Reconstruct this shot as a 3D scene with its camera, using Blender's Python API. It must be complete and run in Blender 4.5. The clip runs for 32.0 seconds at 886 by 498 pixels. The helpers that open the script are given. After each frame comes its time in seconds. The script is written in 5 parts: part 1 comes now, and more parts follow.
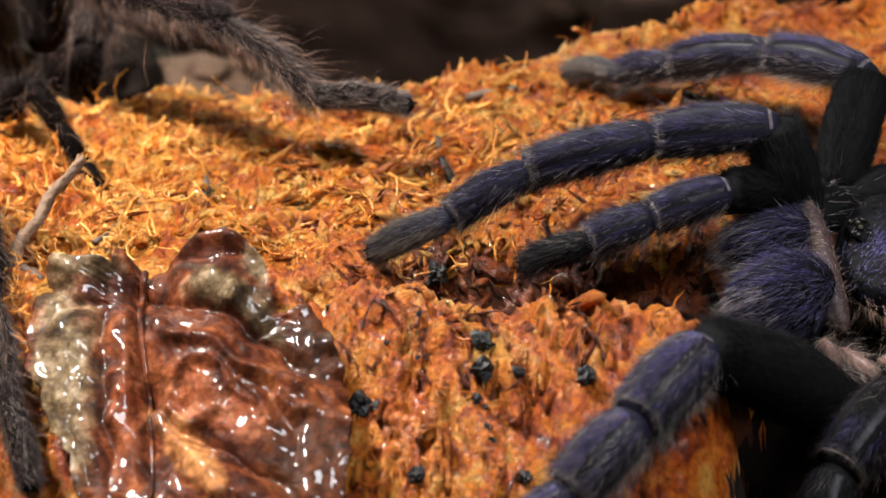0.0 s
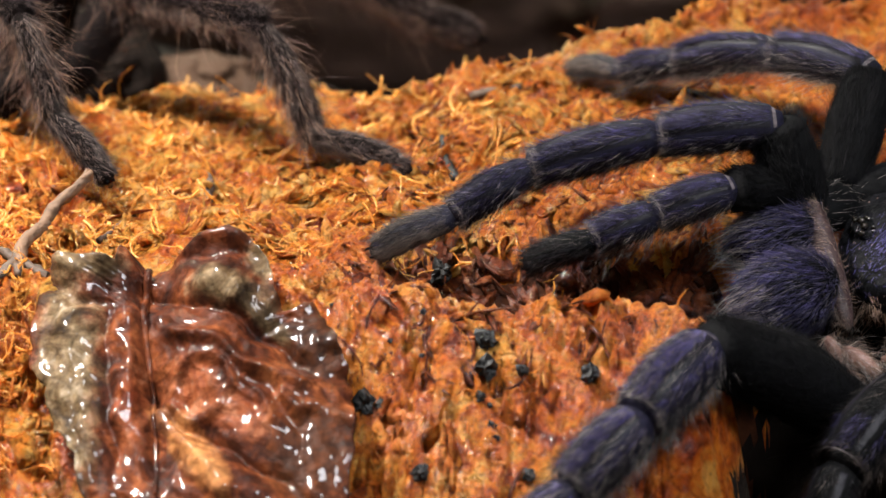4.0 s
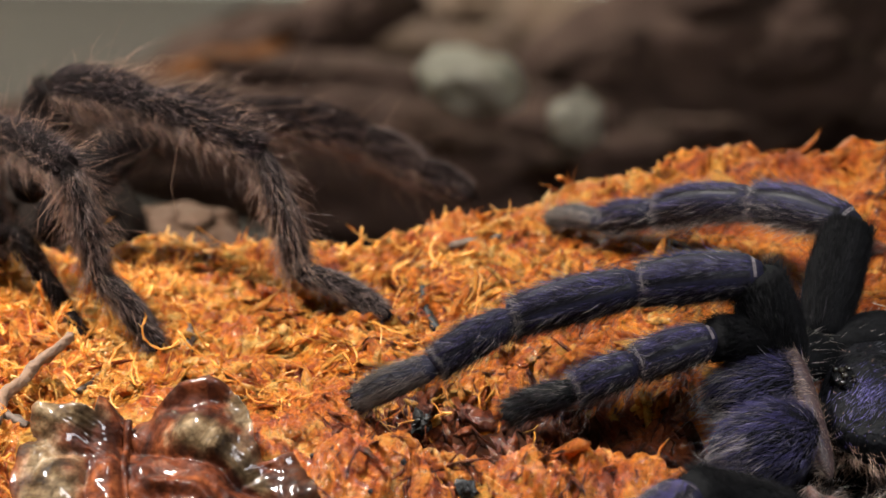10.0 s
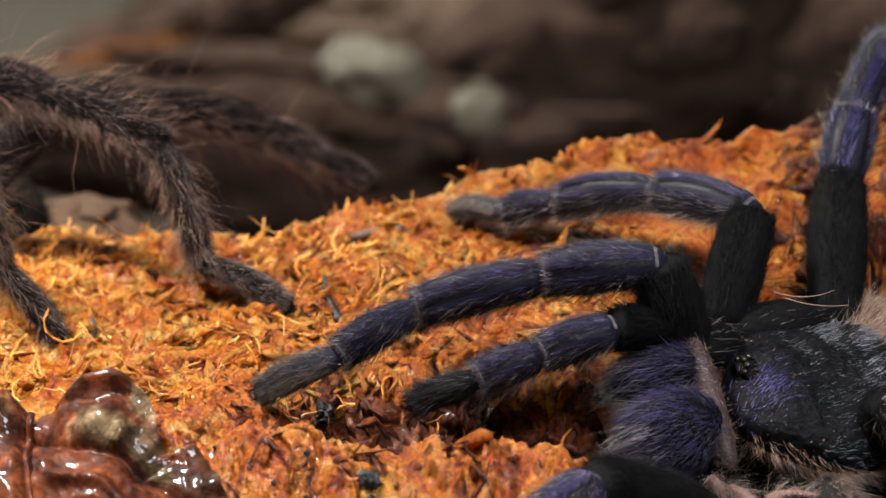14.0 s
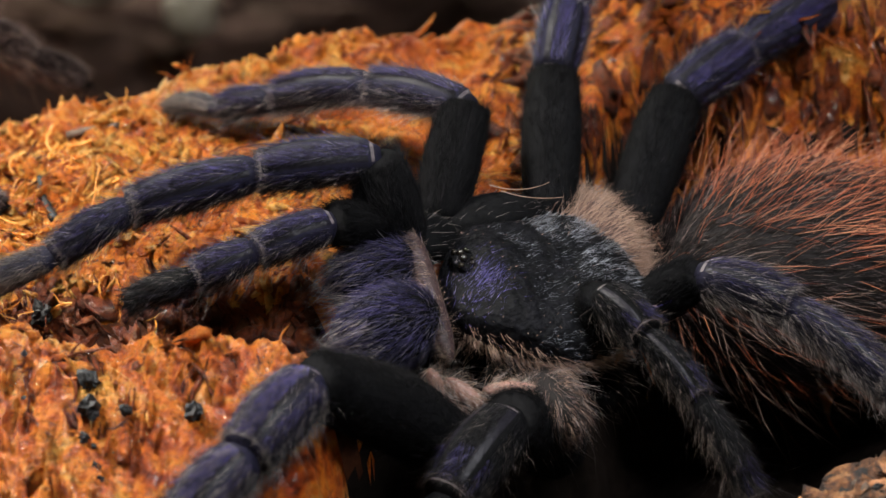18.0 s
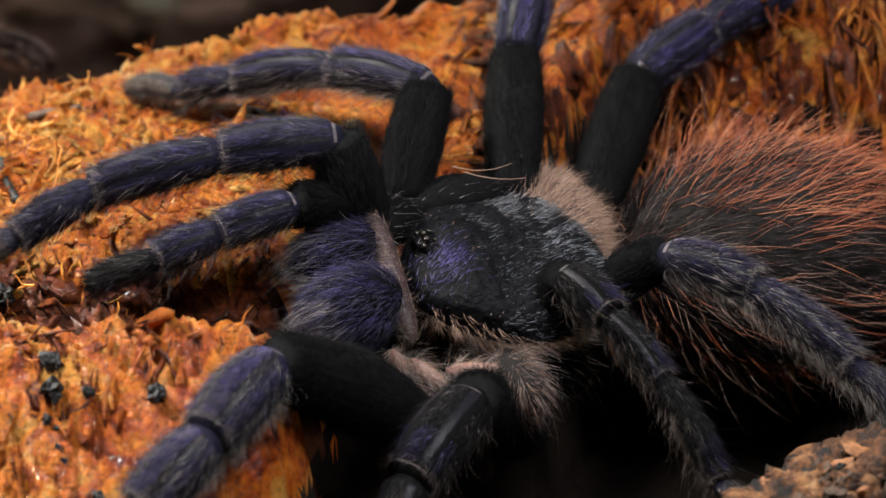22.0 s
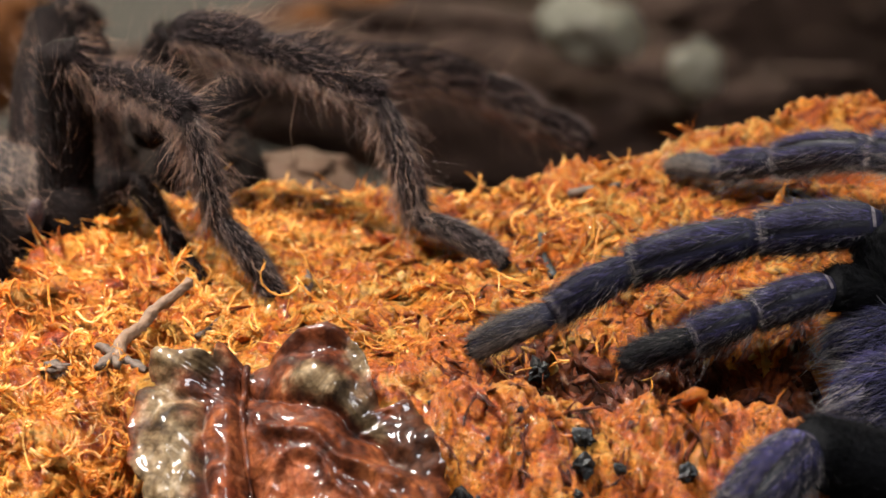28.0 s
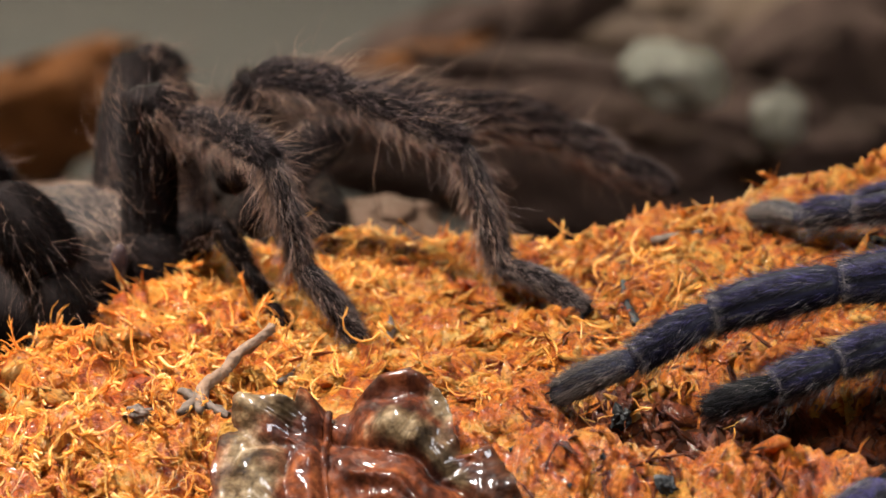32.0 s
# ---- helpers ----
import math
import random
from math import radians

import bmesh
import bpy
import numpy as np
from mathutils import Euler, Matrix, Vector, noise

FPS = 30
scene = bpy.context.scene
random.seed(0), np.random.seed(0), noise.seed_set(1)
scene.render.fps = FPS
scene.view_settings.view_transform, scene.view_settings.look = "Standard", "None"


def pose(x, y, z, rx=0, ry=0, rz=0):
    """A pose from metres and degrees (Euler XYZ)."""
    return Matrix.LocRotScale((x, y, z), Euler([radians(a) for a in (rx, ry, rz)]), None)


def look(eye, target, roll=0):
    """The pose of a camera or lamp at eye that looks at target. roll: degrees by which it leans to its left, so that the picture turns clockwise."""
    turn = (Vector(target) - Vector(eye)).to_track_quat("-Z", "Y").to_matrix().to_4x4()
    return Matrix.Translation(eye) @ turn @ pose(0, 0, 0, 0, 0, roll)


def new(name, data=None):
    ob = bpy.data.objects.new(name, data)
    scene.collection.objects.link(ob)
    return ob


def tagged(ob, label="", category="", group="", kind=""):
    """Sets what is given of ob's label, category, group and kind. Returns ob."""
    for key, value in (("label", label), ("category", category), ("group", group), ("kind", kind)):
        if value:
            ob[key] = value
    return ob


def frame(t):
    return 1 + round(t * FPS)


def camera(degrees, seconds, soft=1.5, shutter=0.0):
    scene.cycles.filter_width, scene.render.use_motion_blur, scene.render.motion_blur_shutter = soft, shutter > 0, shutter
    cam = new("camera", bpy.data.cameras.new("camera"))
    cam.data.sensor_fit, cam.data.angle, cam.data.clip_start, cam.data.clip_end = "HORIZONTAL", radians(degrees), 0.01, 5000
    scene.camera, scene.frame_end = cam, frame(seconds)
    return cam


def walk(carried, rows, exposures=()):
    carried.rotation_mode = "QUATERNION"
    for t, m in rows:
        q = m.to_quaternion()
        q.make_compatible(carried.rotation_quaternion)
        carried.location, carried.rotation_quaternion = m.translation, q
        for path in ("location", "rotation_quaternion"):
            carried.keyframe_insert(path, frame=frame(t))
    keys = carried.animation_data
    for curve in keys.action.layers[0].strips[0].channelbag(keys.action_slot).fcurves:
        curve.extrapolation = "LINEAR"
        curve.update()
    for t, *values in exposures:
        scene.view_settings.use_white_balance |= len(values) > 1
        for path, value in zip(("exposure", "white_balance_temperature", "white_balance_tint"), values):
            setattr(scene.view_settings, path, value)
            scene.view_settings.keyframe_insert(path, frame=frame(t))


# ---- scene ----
cam = camera(14.2, 32.0, soft=1.5)
EYE = (0.0, -0.305, 0.085)
PATH = [
    (0.0, 7.315, -11.207), (0.5, 7.409, -11.211), (1.0, 7.423, -11.219), (1.5, 7.423, -11.227),
    (2.0, 7.467, -11.228), (2.5, 7.451, -11.233), (3.0, 7.439, -11.230), (3.5, 7.438, -11.238),
    (5.5, 7.041, -11.172), (6.0, 7.034, -10.826), (6.5, 7.028, -10.531), (7.0, 7.029, -10.296),
    (7.5, 7.032, -9.880), (8.0, 7.027, -9.275), (8.5, 7.027, -8.869), (9.0, 7.018, -8.785),
    (9.5, 7.079, -8.806), (10.0, 7.057, -8.819), (10.5, 7.057, -8.822), (11.0, 7.057, -8.819),
    (11.5, 7.052, -8.826), (12.0, 6.909, -8.844), (12.5, 6.643, -8.857), (13.0, 6.393, -8.872),
    (13.5, 5.890, -8.881), (15.5, 4.255, -9.566), (16.0, 3.521, -9.754), (16.5, 2.752, -9.920),
    (17.0, 2.021, -10.122), (17.5, 1.352, -10.343), (18.0, 0.835, -10.648), (18.5, 0.401, -10.928),
    (19.0, 0.000, -11.000), (19.5, -0.102, -10.991), (20.0, -0.094, -10.987), (20.5, -0.084, -10.979),
    (21.0, -0.045, -10.976), (21.5, 0.067, -10.967), (22.0, 0.223, -10.954), (22.5, 0.400, -10.944),
    (23.0, 0.804, -10.927), (23.5, 1.419, -10.921), (24.0, 2.127, -10.915), (24.5, 2.905, -10.912),
    (26.5, 6.181, -10.867), (27.0, 7.244, -10.836), (27.5, 8.217, -10.244), (28.0, 8.986, -9.664),
    (28.5, 9.593, -9.321), (29.0, 9.932, -9.076), (29.5, 10.148, -8.929), (30.0, 10.290, -8.888),
    (30.5, 10.293, -8.874), (31.0, 10.293, -8.880), (31.5, 10.314, -8.914), (32.0, 10.333, -8.916),
]


def aim(turn, tilt):
    return pose(*EYE, 90 + tilt, 0, turn)


walk(cam, [(t, aim(turn, tilt)) for t, turn, tilt in PATH])
cam.data.dof.use_dof = True
cam.data.dof.focus_distance = 0.312
cam.data.dof.aperture_fstop = 40.0

# ---- light ----
world = bpy.data.worlds.new("room")
world.use_nodes = True
world.node_tree.nodes["Background"].inputs[0].default_value = (1.0, 0.93, 0.85, 1)
world.node_tree.nodes["Background"].inputs[1].default_value = 0.12
scene.world = world


def area_lamp(name, eye, target, size, watts, colour, spread=180):
    data = bpy.data.lights.new(name, "AREA")
    data.shape, data.size, data.energy, data.color = "DISK", size, watts, colour
    data.spread = math.radians(spread)
    ob = new(name, data)
    ob.matrix_world = look(eye, target)
    return ob


area_lamp("terrarium_lamp", (-0.20, -0.03, 0.29), (-0.14, -0.005, 0.02), 0.065, 1.08, (1.0, 0.95, 0.89), 86)
# added unseen lamp that brightens the back wall and the things before it
area_lamp("backdrop_fill", (-0.40, 0.45, 0.62), (-0.35, 0.90, 0.30), 0.25, 15.0, (1.0, 0.97, 0.92))
# added unseen fill from the front right, for the blue spider and burrow
area_lamp("front_fill", (0.11, -0.18, 0.29), (0.025, -0.01, 0.01), 0.11, 0.58, (0.95, 0.96, 1.0), 110)

# ---- materials ----


def material(name):
    m = bpy.data.materials.new(name)
    m.use_nodes = True
    nt = m.node_tree
    return m, nt, nt.nodes["Principled BSDF"]


def ramp(nt, source, stops):
    r = nt.nodes.new("ShaderNodeValToRGB")
    el = r.color_ramp.elements
    while len(el) < len(stops):
        el.new(0.5)
    for e, (at, c) in zip(el, stops):
        e.position, e.color = at, (*c, 1)
    nt.links.new(source, r.inputs[0])
    return r.outputs[0]


def noise_of(nt, scale, detail=4.0, rough=0.55, distort=0.0, stretch=None):
    co = nt.nodes.new("ShaderNodeTexCoord").outputs["Object"]
    if stretch:
        mp = nt.nodes.new("ShaderNodeMapping")
        mp.inputs["Scale"].default_value = stretch
        nt.links.new(co, mp.inputs[0])
        co = mp.outputs[0]
    n = nt.nodes.new("ShaderNodeTexNoise")
    n.inputs["Scale"].default_value, n.inputs["Detail"].default_value = scale, detail
    n.inputs["Roughness"].default_value, n.inputs["Distortion"].default_value = rough, distort
    nt.links.new(co, n.inputs["Vector"])
    return n.outputs["Fac"]


def mixed(nt, fac, a, b, kind="MIX"):
    m = nt.nodes.new("ShaderNodeMix")
    m.data_type, m.blend_type = "RGBA", kind
    for socket, v in ((m.inputs[0], fac), (m.inputs[6], a), (m.inputs[7], b)):
        if isinstance(v, (int, float)):
            socket.default_value = v
        elif isinstance(v, tuple):
            socket.default_value = (*v, 1)
        else:
            nt.links.new(v, socket)
    return m.outputs[2]


def bumped(nt, bsdf, height, strength, distance):
    b = nt.nodes.new("ShaderNodeBump")
    b.inputs["Strength"].default_value, b.inputs["Distance"].default_value = strength, distance
    nt.links.new(height, b.inputs["Height"])
    nt.links.new(b.outputs[0], bsdf.inputs["Normal"])


def island(nt):
    return nt.nodes.new("ShaderNodeNewGeometry").outputs["Random Per Island"]


def solid(name, colour, rough=0.5, grain=900.0, vary=0.5, bump=0.3, metallic=0.0, spec=0.5):
    """A surface with colour that varies at two scales and a fine relief."""
    m, nt, b = material(name)
    fine, broad = noise_of(nt, grain), noise_of(nt, grain * 0.13, 2)
    dark = tuple(c * (1 - vary) for c in colour)
    pale = tuple(min(1, c * (1 + vary)) for c in colour)
    c1 = ramp(nt, fine, [(0.3, dark), (0.7, pale)])
    c2 = ramp(nt, broad, [(0.3, dark), (0.75, colour)])
    nt.links.new(mixed(nt, 0.45, c1, c2), b.inputs["Base Color"])
    b.inputs["Roughness"].default_value, b.inputs["Metallic"].default_value = rough, metallic
    b.inputs["Specular IOR Level"].default_value = spec
    bumped(nt, b, fine, bump, 0.4 / grain)
    return m


def strands(name, stops, rough=0.4, spec=0.5, coat=0.0, blotch=None, glow=0.0):
    """Hair or fibre whose colour changes from strand to strand, and over the place by blotches."""
    m, nt, b = material(name)
    c = ramp(nt, island(nt), stops)
    if blotch:
        scale, tint = blotch
        n = noise_of(nt, scale, 3)
        c = mixed(nt, ramp(nt, n, [(0.42, (0, 0, 0)), (0.62, (1, 1, 1))]), c, mixed(nt, 1.0, c, tint, "MULTIPLY"))
    nt.links.new(c, b.inputs["Base Color"])
    b.inputs["Roughness"].default_value, b.inputs["Specular IOR Level"].default_value = rough, spec
    b.inputs["Coat Weight"].default_value, b.inputs["Coat Roughness"].default_value = coat, 0.12
    if glow:
        tr, mx, end = nt.nodes.new("ShaderNodeBsdfTranslucent"), nt.nodes.new("ShaderNodeMixShader"), nt.nodes["Material Output"]
        nt.links.new(c, tr.inputs[0])
        mx.inputs[0].default_value = glow
        nt.links.new(b.outputs[0], mx.inputs[1])
        nt.links.new(tr.outputs[0], mx.inputs[2])
        nt.links.new(mx.outputs[0], end.inputs[0])
    return m


FIBRE = strands("wet_moss", [(0.0, (0.26, 0.055, 0.006)), (0.3, (0.56, 0.155, 0.014)), (0.7, (0.78, 0.30, 0.03)), (0.93, (0.88, 0.45, 0.07)), (1.0, (0.90, 0.58, 0.16))], 0.4, 0.4, 0.2, (75.0, (0.70, 0.45, 0.32)), 0.35)
FLUFF = strands("dry_moss", [(0.0, (0.62, 0.21, 0.025)), (0.3, (0.88, 0.41, 0.06)), (0.7, (0.95, 0.57, 0.15)), (1.0, (0.97, 0.73, 0.33))], 0.5, 0.35, 0.0, (60.0, (0.92, 0.72, 0.55)), 0.42)


def clump_material(name, stops, coat, glow):
    """Matted moss: colour runs on from clump to clump, with fibrous relief."""
    m, nt, b = material(name)
    n1, n2, n3 = noise_of(nt, 260.0, 6, 0.7, 1.0), noise_of(nt, 1500.0, 5, 0.7, 0.8), noise_of(nt, 70.0, 3)
    c = ramp(nt, n1, stops)
    c = mixed(nt, 0.85, c, ramp(nt, n2, [(0.35, (0.30, 0.18, 0.12)), (0.50, (1, 1, 1))]), "MULTIPLY")
    c = mixed(nt, ramp(nt, n3, [(0.46, (0, 0, 0)), (0.66, (1, 1, 1))]), c, mixed(nt, 1.0, c, (0.82, 0.60, 0.42), "MULTIPLY"))
    c = mixed(nt, 1.0, c, ramp(nt, island(nt), [(0.0, (0.85, 0.80, 0.75)), (1.0, (1, 1, 1))]), "MULTIPLY")
    nt.links.new(c, b.inputs["Base Color"])
    b.inputs["Roughness"].default_value, b.inputs["Specular IOR Level"].default_value = 0.4, 0.4
    b.inputs["Coat Weight"].default_value, b.inputs["Coat Roughness"].default_value = coat, 0.07
    bumped(nt, b, n2, 1.0, 0.002)
    film = nt.nodes.new("ShaderNodeBump")
    film.inputs["Strength"].default_value, film.inputs["Distance"].default_value = 0.6, 0.0004
    nt.links.new(noise_of(nt, 2400.0, 1), film.inputs["Height"])
    nt.links.new(film.outputs[0], b.inputs["Coat Normal"])
    tr, mx, end = nt.nodes.new("ShaderNodeBsdfTranslucent"), nt.nodes.new("ShaderNodeMixShader"), nt.nodes["Material Output"]
    nt.links.new(c, tr.inputs[0])
    mx.inputs[0].default_value = glow
    nt.links.new(b.outputs[0], mx.inputs[1])
    nt.links.new(tr.outputs[0], mx.inputs[2])
    nt.links.new(mx.outputs[0], end.inputs[0])
    return m


WET_CLUMP = clump_material("wet_moss_clump", [(0.33, (0.36, 0.062, 0.010)), (0.45, (0.78, 0.21, 0.024)), (0.56, (0.93, 0.35, 0.042)), (0.70, (0.97, 0.55, 0.14))], 0.3, 0.38)
# damp brown moss, also the painted shade under the raised legs
SHADE_DAMP_CLUMP = clump_material("shade_damp_moss_clump", [(0.34, (0.06, 0.010, 0.002)), (0.46, (0.19, 0.036, 0.005)), (0.58, (0.36, 0.080, 0.010)), (0.72, (0.50, 0.15, 0.026))], 0.4, 0.2)
SOFT_CLUMP = clump_material("soft_moss_clump", [(0.34, (0.66, 0.19, 0.02)), (0.43, (0.95, 0.38, 0.045)), (0.53, (0.98, 0.52, 0.10)), (0.68, (0.98, 0.70, 0.26))], 0.25, 0.4)


SOIL = clump_material("moss_mat", [(0.32, (0.18, 0.026, 0.003)), (0.42, (0.62, 0.125, 0.009)), (0.53, (0.92, 0.30, 0.024)), (0.64, (0.98, 0.54, 0.12))], 0.24, 0.2)
# dark brown of the hollow: the raised legs' shadow put into the colour
HOLLOW_SHADE = solid("hollow_shade", (0.07, 0.020, 0.006), 0.75, 700.0, 0.8, 0.7, 0.0, 0.15)
# near-black: painted shadow below both spiders, and the dark bark stump
SHADE_AND_STUMP = solid("shade_and_stump", (0.014, 0.010, 0.008), 0.95, 150.0, 0.6, 0.6, 0.0, 0.05)
FLOOR_SOIL = solid("floor_soil", (0.030, 0.018, 0.012), 0.9, 150.0, 0.6, 0.6)
BLUE_SKIN = solid("blue_cuticle", (0.008, 0.007, 0.020), 0.7, 2500.0, 0.6, 0.35, 0.0, 0.2)
BLACK_SKIN = solid("black_cuticle", (0.006, 0.006, 0.0065), 0.7, 2500.0, 0.6, 0.3, 0.0, 0.03)
CARAPACE = solid("carapace_plush", (0.004, 0.004, 0.0055), 0.6, 900.0, 0.95, 1.0, 0.0, 0.1)
BLUE_HAIR = strands("blue_hair", [(0.0, (0.0025, 0.0025, 0.0035)), (0.62, (0.0045, 0.0042, 0.008)), (0.84, (0.013, 0.011, 0.030)), (0.94, (0.075, 0.066, 0.11)), (1.0, (0.34, 0.30, 0.29))], 0.4, 0.28)
FRINGE_HAIR = strands("fringe_hair", [(0.0, (0.03, 0.025, 0.022)), (0.6, (0.11, 0.085, 0.072)), (1.0, (0.30, 0.23, 0.19))], 0.45, 0.4)
DIM_HAIR = strands("dim_hair", [(0.0, (0.0025, 0.0025, 0.003)), (0.66, (0.005, 0.005, 0.006)), (0.86, (0.018, 0.015, 0.022)), (0.95, (0.07, 0.06, 0.062)), (1.0, (0.26, 0.22, 0.19))], 0.45, 0.25)
VIOLET_HAIR = strands("violet_hair", [(0.0, (0.007, 0.005, 0.020)), (0.55, (0.028, 0.021, 0.095)), (0.88, (0.075, 0.058, 0.25)), (1.0, (0.22, 0.19, 0.38))], 0.36, 0.5)
PURPLE_HAIR = strands("purple_hair", [(0.0, (0.012, 0.009, 0.040)), (0.5, (0.045, 0.034, 0.16)), (0.85, (0.10, 0.08, 0.31)), (1.0, (0.26, 0.23, 0.42))], 0.36, 0.5)
SILVER_HAIR = strands("silver_hair", [(0.0, (0.05, 0.045, 0.045)), (0.5, (0.20, 0.17, 0.16)), (0.85, (0.42, 0.36, 0.33)), (1.0, (0.60, 0.52, 0.46))], 0.4, 0.5)
TAN_HAIR = strands("tan_hair", [(0.0, (0.11, 0.058, 0.04)), (0.5, (0.28, 0.17, 0.12)), (1.0, (0.50, 0.35, 0.27))], 0.5, 0.4)
JAW_HAIR = strands("jaw_hair", [(0.0, (0.005, 0.004, 0.012)), (0.5, (0.014, 0.011, 0.042)), (0.85, (0.042, 0.034, 0.13)), (0.96, (0.12, 0.11, 0.22)), (1.0, (0.34, 0.31, 0.30))], 0.4, 0.4)
TARSUS_HAIR = strands("tarsus_hair", [(0.0, (0.006, 0.005, 0.005)), (0.6, (0.024, 0.018, 0.018)), (1.0, (0.16, 0.15, 0.15))], 0.5, 0.3)
DARK_BROWN_HAIR = strands("dark_brown_hair", [(0.0, (0.0025, 0.0018, 0.0016)), (0.85, (0.0070, 0.0042, 0.0038)), (1.0, (0.06, 0.036, 0.030))], 0.6, 0.06)
BLACK_HAIR = strands("black_hair", [(0.0, (0.004, 0.004, 0.004)), (0.93, (0.0045, 0.0043, 0.005)), (1.0, (0.022, 0.019, 0.022))], 0.6, 0.05)
PALE_HAIR = strands("pale_hair", [(0.0, (0.10, 0.075, 0.06)), (0.6, (0.28, 0.21, 0.16)), (1.0, (0.48, 0.40, 0.34))], 0.5, 0.4)
GREY_HAIR = strands("grey_hair", [(0.0, (0.09, 0.095, 0.11)), (1.0, (0.46, 0.48, 0.53))], 0.45, 0.4)
RED_HAIR = strands("red_hair", [(0.0, (0.20, 0.042, 0.018)), (0.6, (0.48, 0.125, 0.05)), (1.0, (0.66, 0.29, 0.15))], 0.45, 0.4)
BROWN_HAIR = strands("brown_hair", [(0.0, (0.006, 0.0038, 0.0038)), (0.55, (0.016, 0.010, 0.0105)), (0.78, (0.055, 0.035, 0.036)), (0.92, (0.14, 0.095, 0.092)), (1.0, (0.42, 0.31, 0.28))], 0.5, 0.2)
RUST_HAIR = strands("rust_hair", [(0.0, (0.05, 0.03, 0.026)), (0.5, (0.17, 0.10, 0.075)), (1.0, (0.44, 0.26, 0.17))], 0.45, 0.4)
FOOT_HAIR = strands("foot_hair", [(0.0, (0.012, 0.008, 0.0075)), (0.5, (0.055, 0.039, 0.037)), (0.8, (0.20, 0.145, 0.13)), (1.0, (0.54, 0.42, 0.36))], 0.45, 0.35)
BROWN_SKIN = solid("brown_cuticle", (0.009, 0.0065, 0.006), 0.75, 2500.0, 0.6, 0.35, 0.0, 0.2)
UMBER_SKIN = solid("umber_cuticle", (0.0065, 0.0038, 0.0034), 0.7, 2500.0, 0.6, 0.3, 0.0, 0.04)
JOINT = solid("joint_skin", (0.15, 0.125, 0.13), 0.38, 3000.0, 0.5, 0.5)
STRIPE = solid("bald_stripe", (0.008, 0.007, 0.011), 0.42, 2200.0, 0.7, 0.6, 0.0, 0.15)
RIM = solid("rim_skin", (0.050, 0.031, 0.031), 0.4, 2500.0, 0.6, 0.6, 0.0, 0.15)
PINK = solid("pink_membrane", (0.34, 0.19, 0.155), 0.22, 2500.0, 0.5, 0.9)
EYE_GLASS = solid("eye_lens", (0.01, 0.008, 0.006), 0.06, 3000.0, 0.1, 0.0, 0.0, 0.8)
PAD = solid("tarsus_pad", (0.007, 0.005, 0.0045), 0.9, 4000.0, 0.5, 0.1, 0.0, 0.02)
CHARCOAL = solid("charcoal", (0.010, 0.010, 0.010), 0.55, 1800.0, 0.7, 0.9, 0.0, 0.35)
TWIG = solid("twig_bark", (0.16, 0.088, 0.048), 0.75, 1500.0, 0.55, 0.9)
DARK_TWIG = solid("dark_twig_bark", (0.075, 0.045, 0.028), 0.7, 1500.0, 0.5, 0.8)
def bark_material():
    m, nt, b = material("flaking_bark")
    n1, n2 = noise_of(nt, 210.0, 6, 0.65, 0.8), noise_of(nt, 1300.0, 5, 0.7)
    c = ramp(nt, n1, [(0.40, (0.012, 0.009, 0.008)), (0.47, (0.055, 0.024, 0.011)), (0.53, (0.22, 0.085, 0.028)), (0.60, (0.42, 0.19, 0.07)), (0.68, (0.50, 0.28, 0.13))])
    nt.links.new(mixed(nt, 0.8, c, ramp(nt, n2, [(0.35, (0.2, 0.16, 0.13)), (0.6, (1, 1, 1))]), "MULTIPLY"), b.inputs["Base Color"])
    b.inputs["Roughness"].default_value = 0.65
    bumped(nt, b, n2, 1.0, 0.0012)
    return m


BARK = bark_material()
CHIP = solid("bark_chip", (0.30, 0.12, 0.042), 0.6, 900.0, 0.6, 0.8)
ORANGE_BARK = solid("orange_bark", (0.19, 0.066, 0.018), 0.85, 90.0, 0.5, 0.8, 0.0, 0.15)
DARK_BARK = solid("dark_bark", (0.10, 0.060, 0.046), 0.9, 90.0, 0.5, 0.8, 0.0, 0.12)
TAN_WOOD = solid("tan_wood", (0.14, 0.082, 0.048), 0.75, 60.0, 0.4, 0.5)
BROWN_WOOD = solid("brown_wood", (0.075, 0.042, 0.025), 0.8, 60.0, 0.4, 0.5, 0.0, 0.2)
STONE = solid("pale_stone", (0.32, 0.28, 0.215), 0.7, 120.0, 0.4, 0.6)
WALL = solid("room_wall", (0.62, 0.67, 0.55), 0.8, 6.0, 0.12, 0.1)


def water_material():
    m, nt, b = material("water")
    b.inputs["Roughness"].default_value, b.inputs["IOR"].default_value, b.inputs["Transmission Weight"].default_value = 0.02, 1.33, 1.0
    return m


WATER = water_material()


def plus(nt, a, b, scale=1.0):
    """a + b * scale."""
    n = nt.nodes.new("ShaderNodeMath")
    n.operation, n.inputs[1].default_value = "MULTIPLY_ADD", scale
    nt.links.new(b, n.inputs[0])
    nt.links.new(a, n.inputs[2])
    return n.outputs[0]


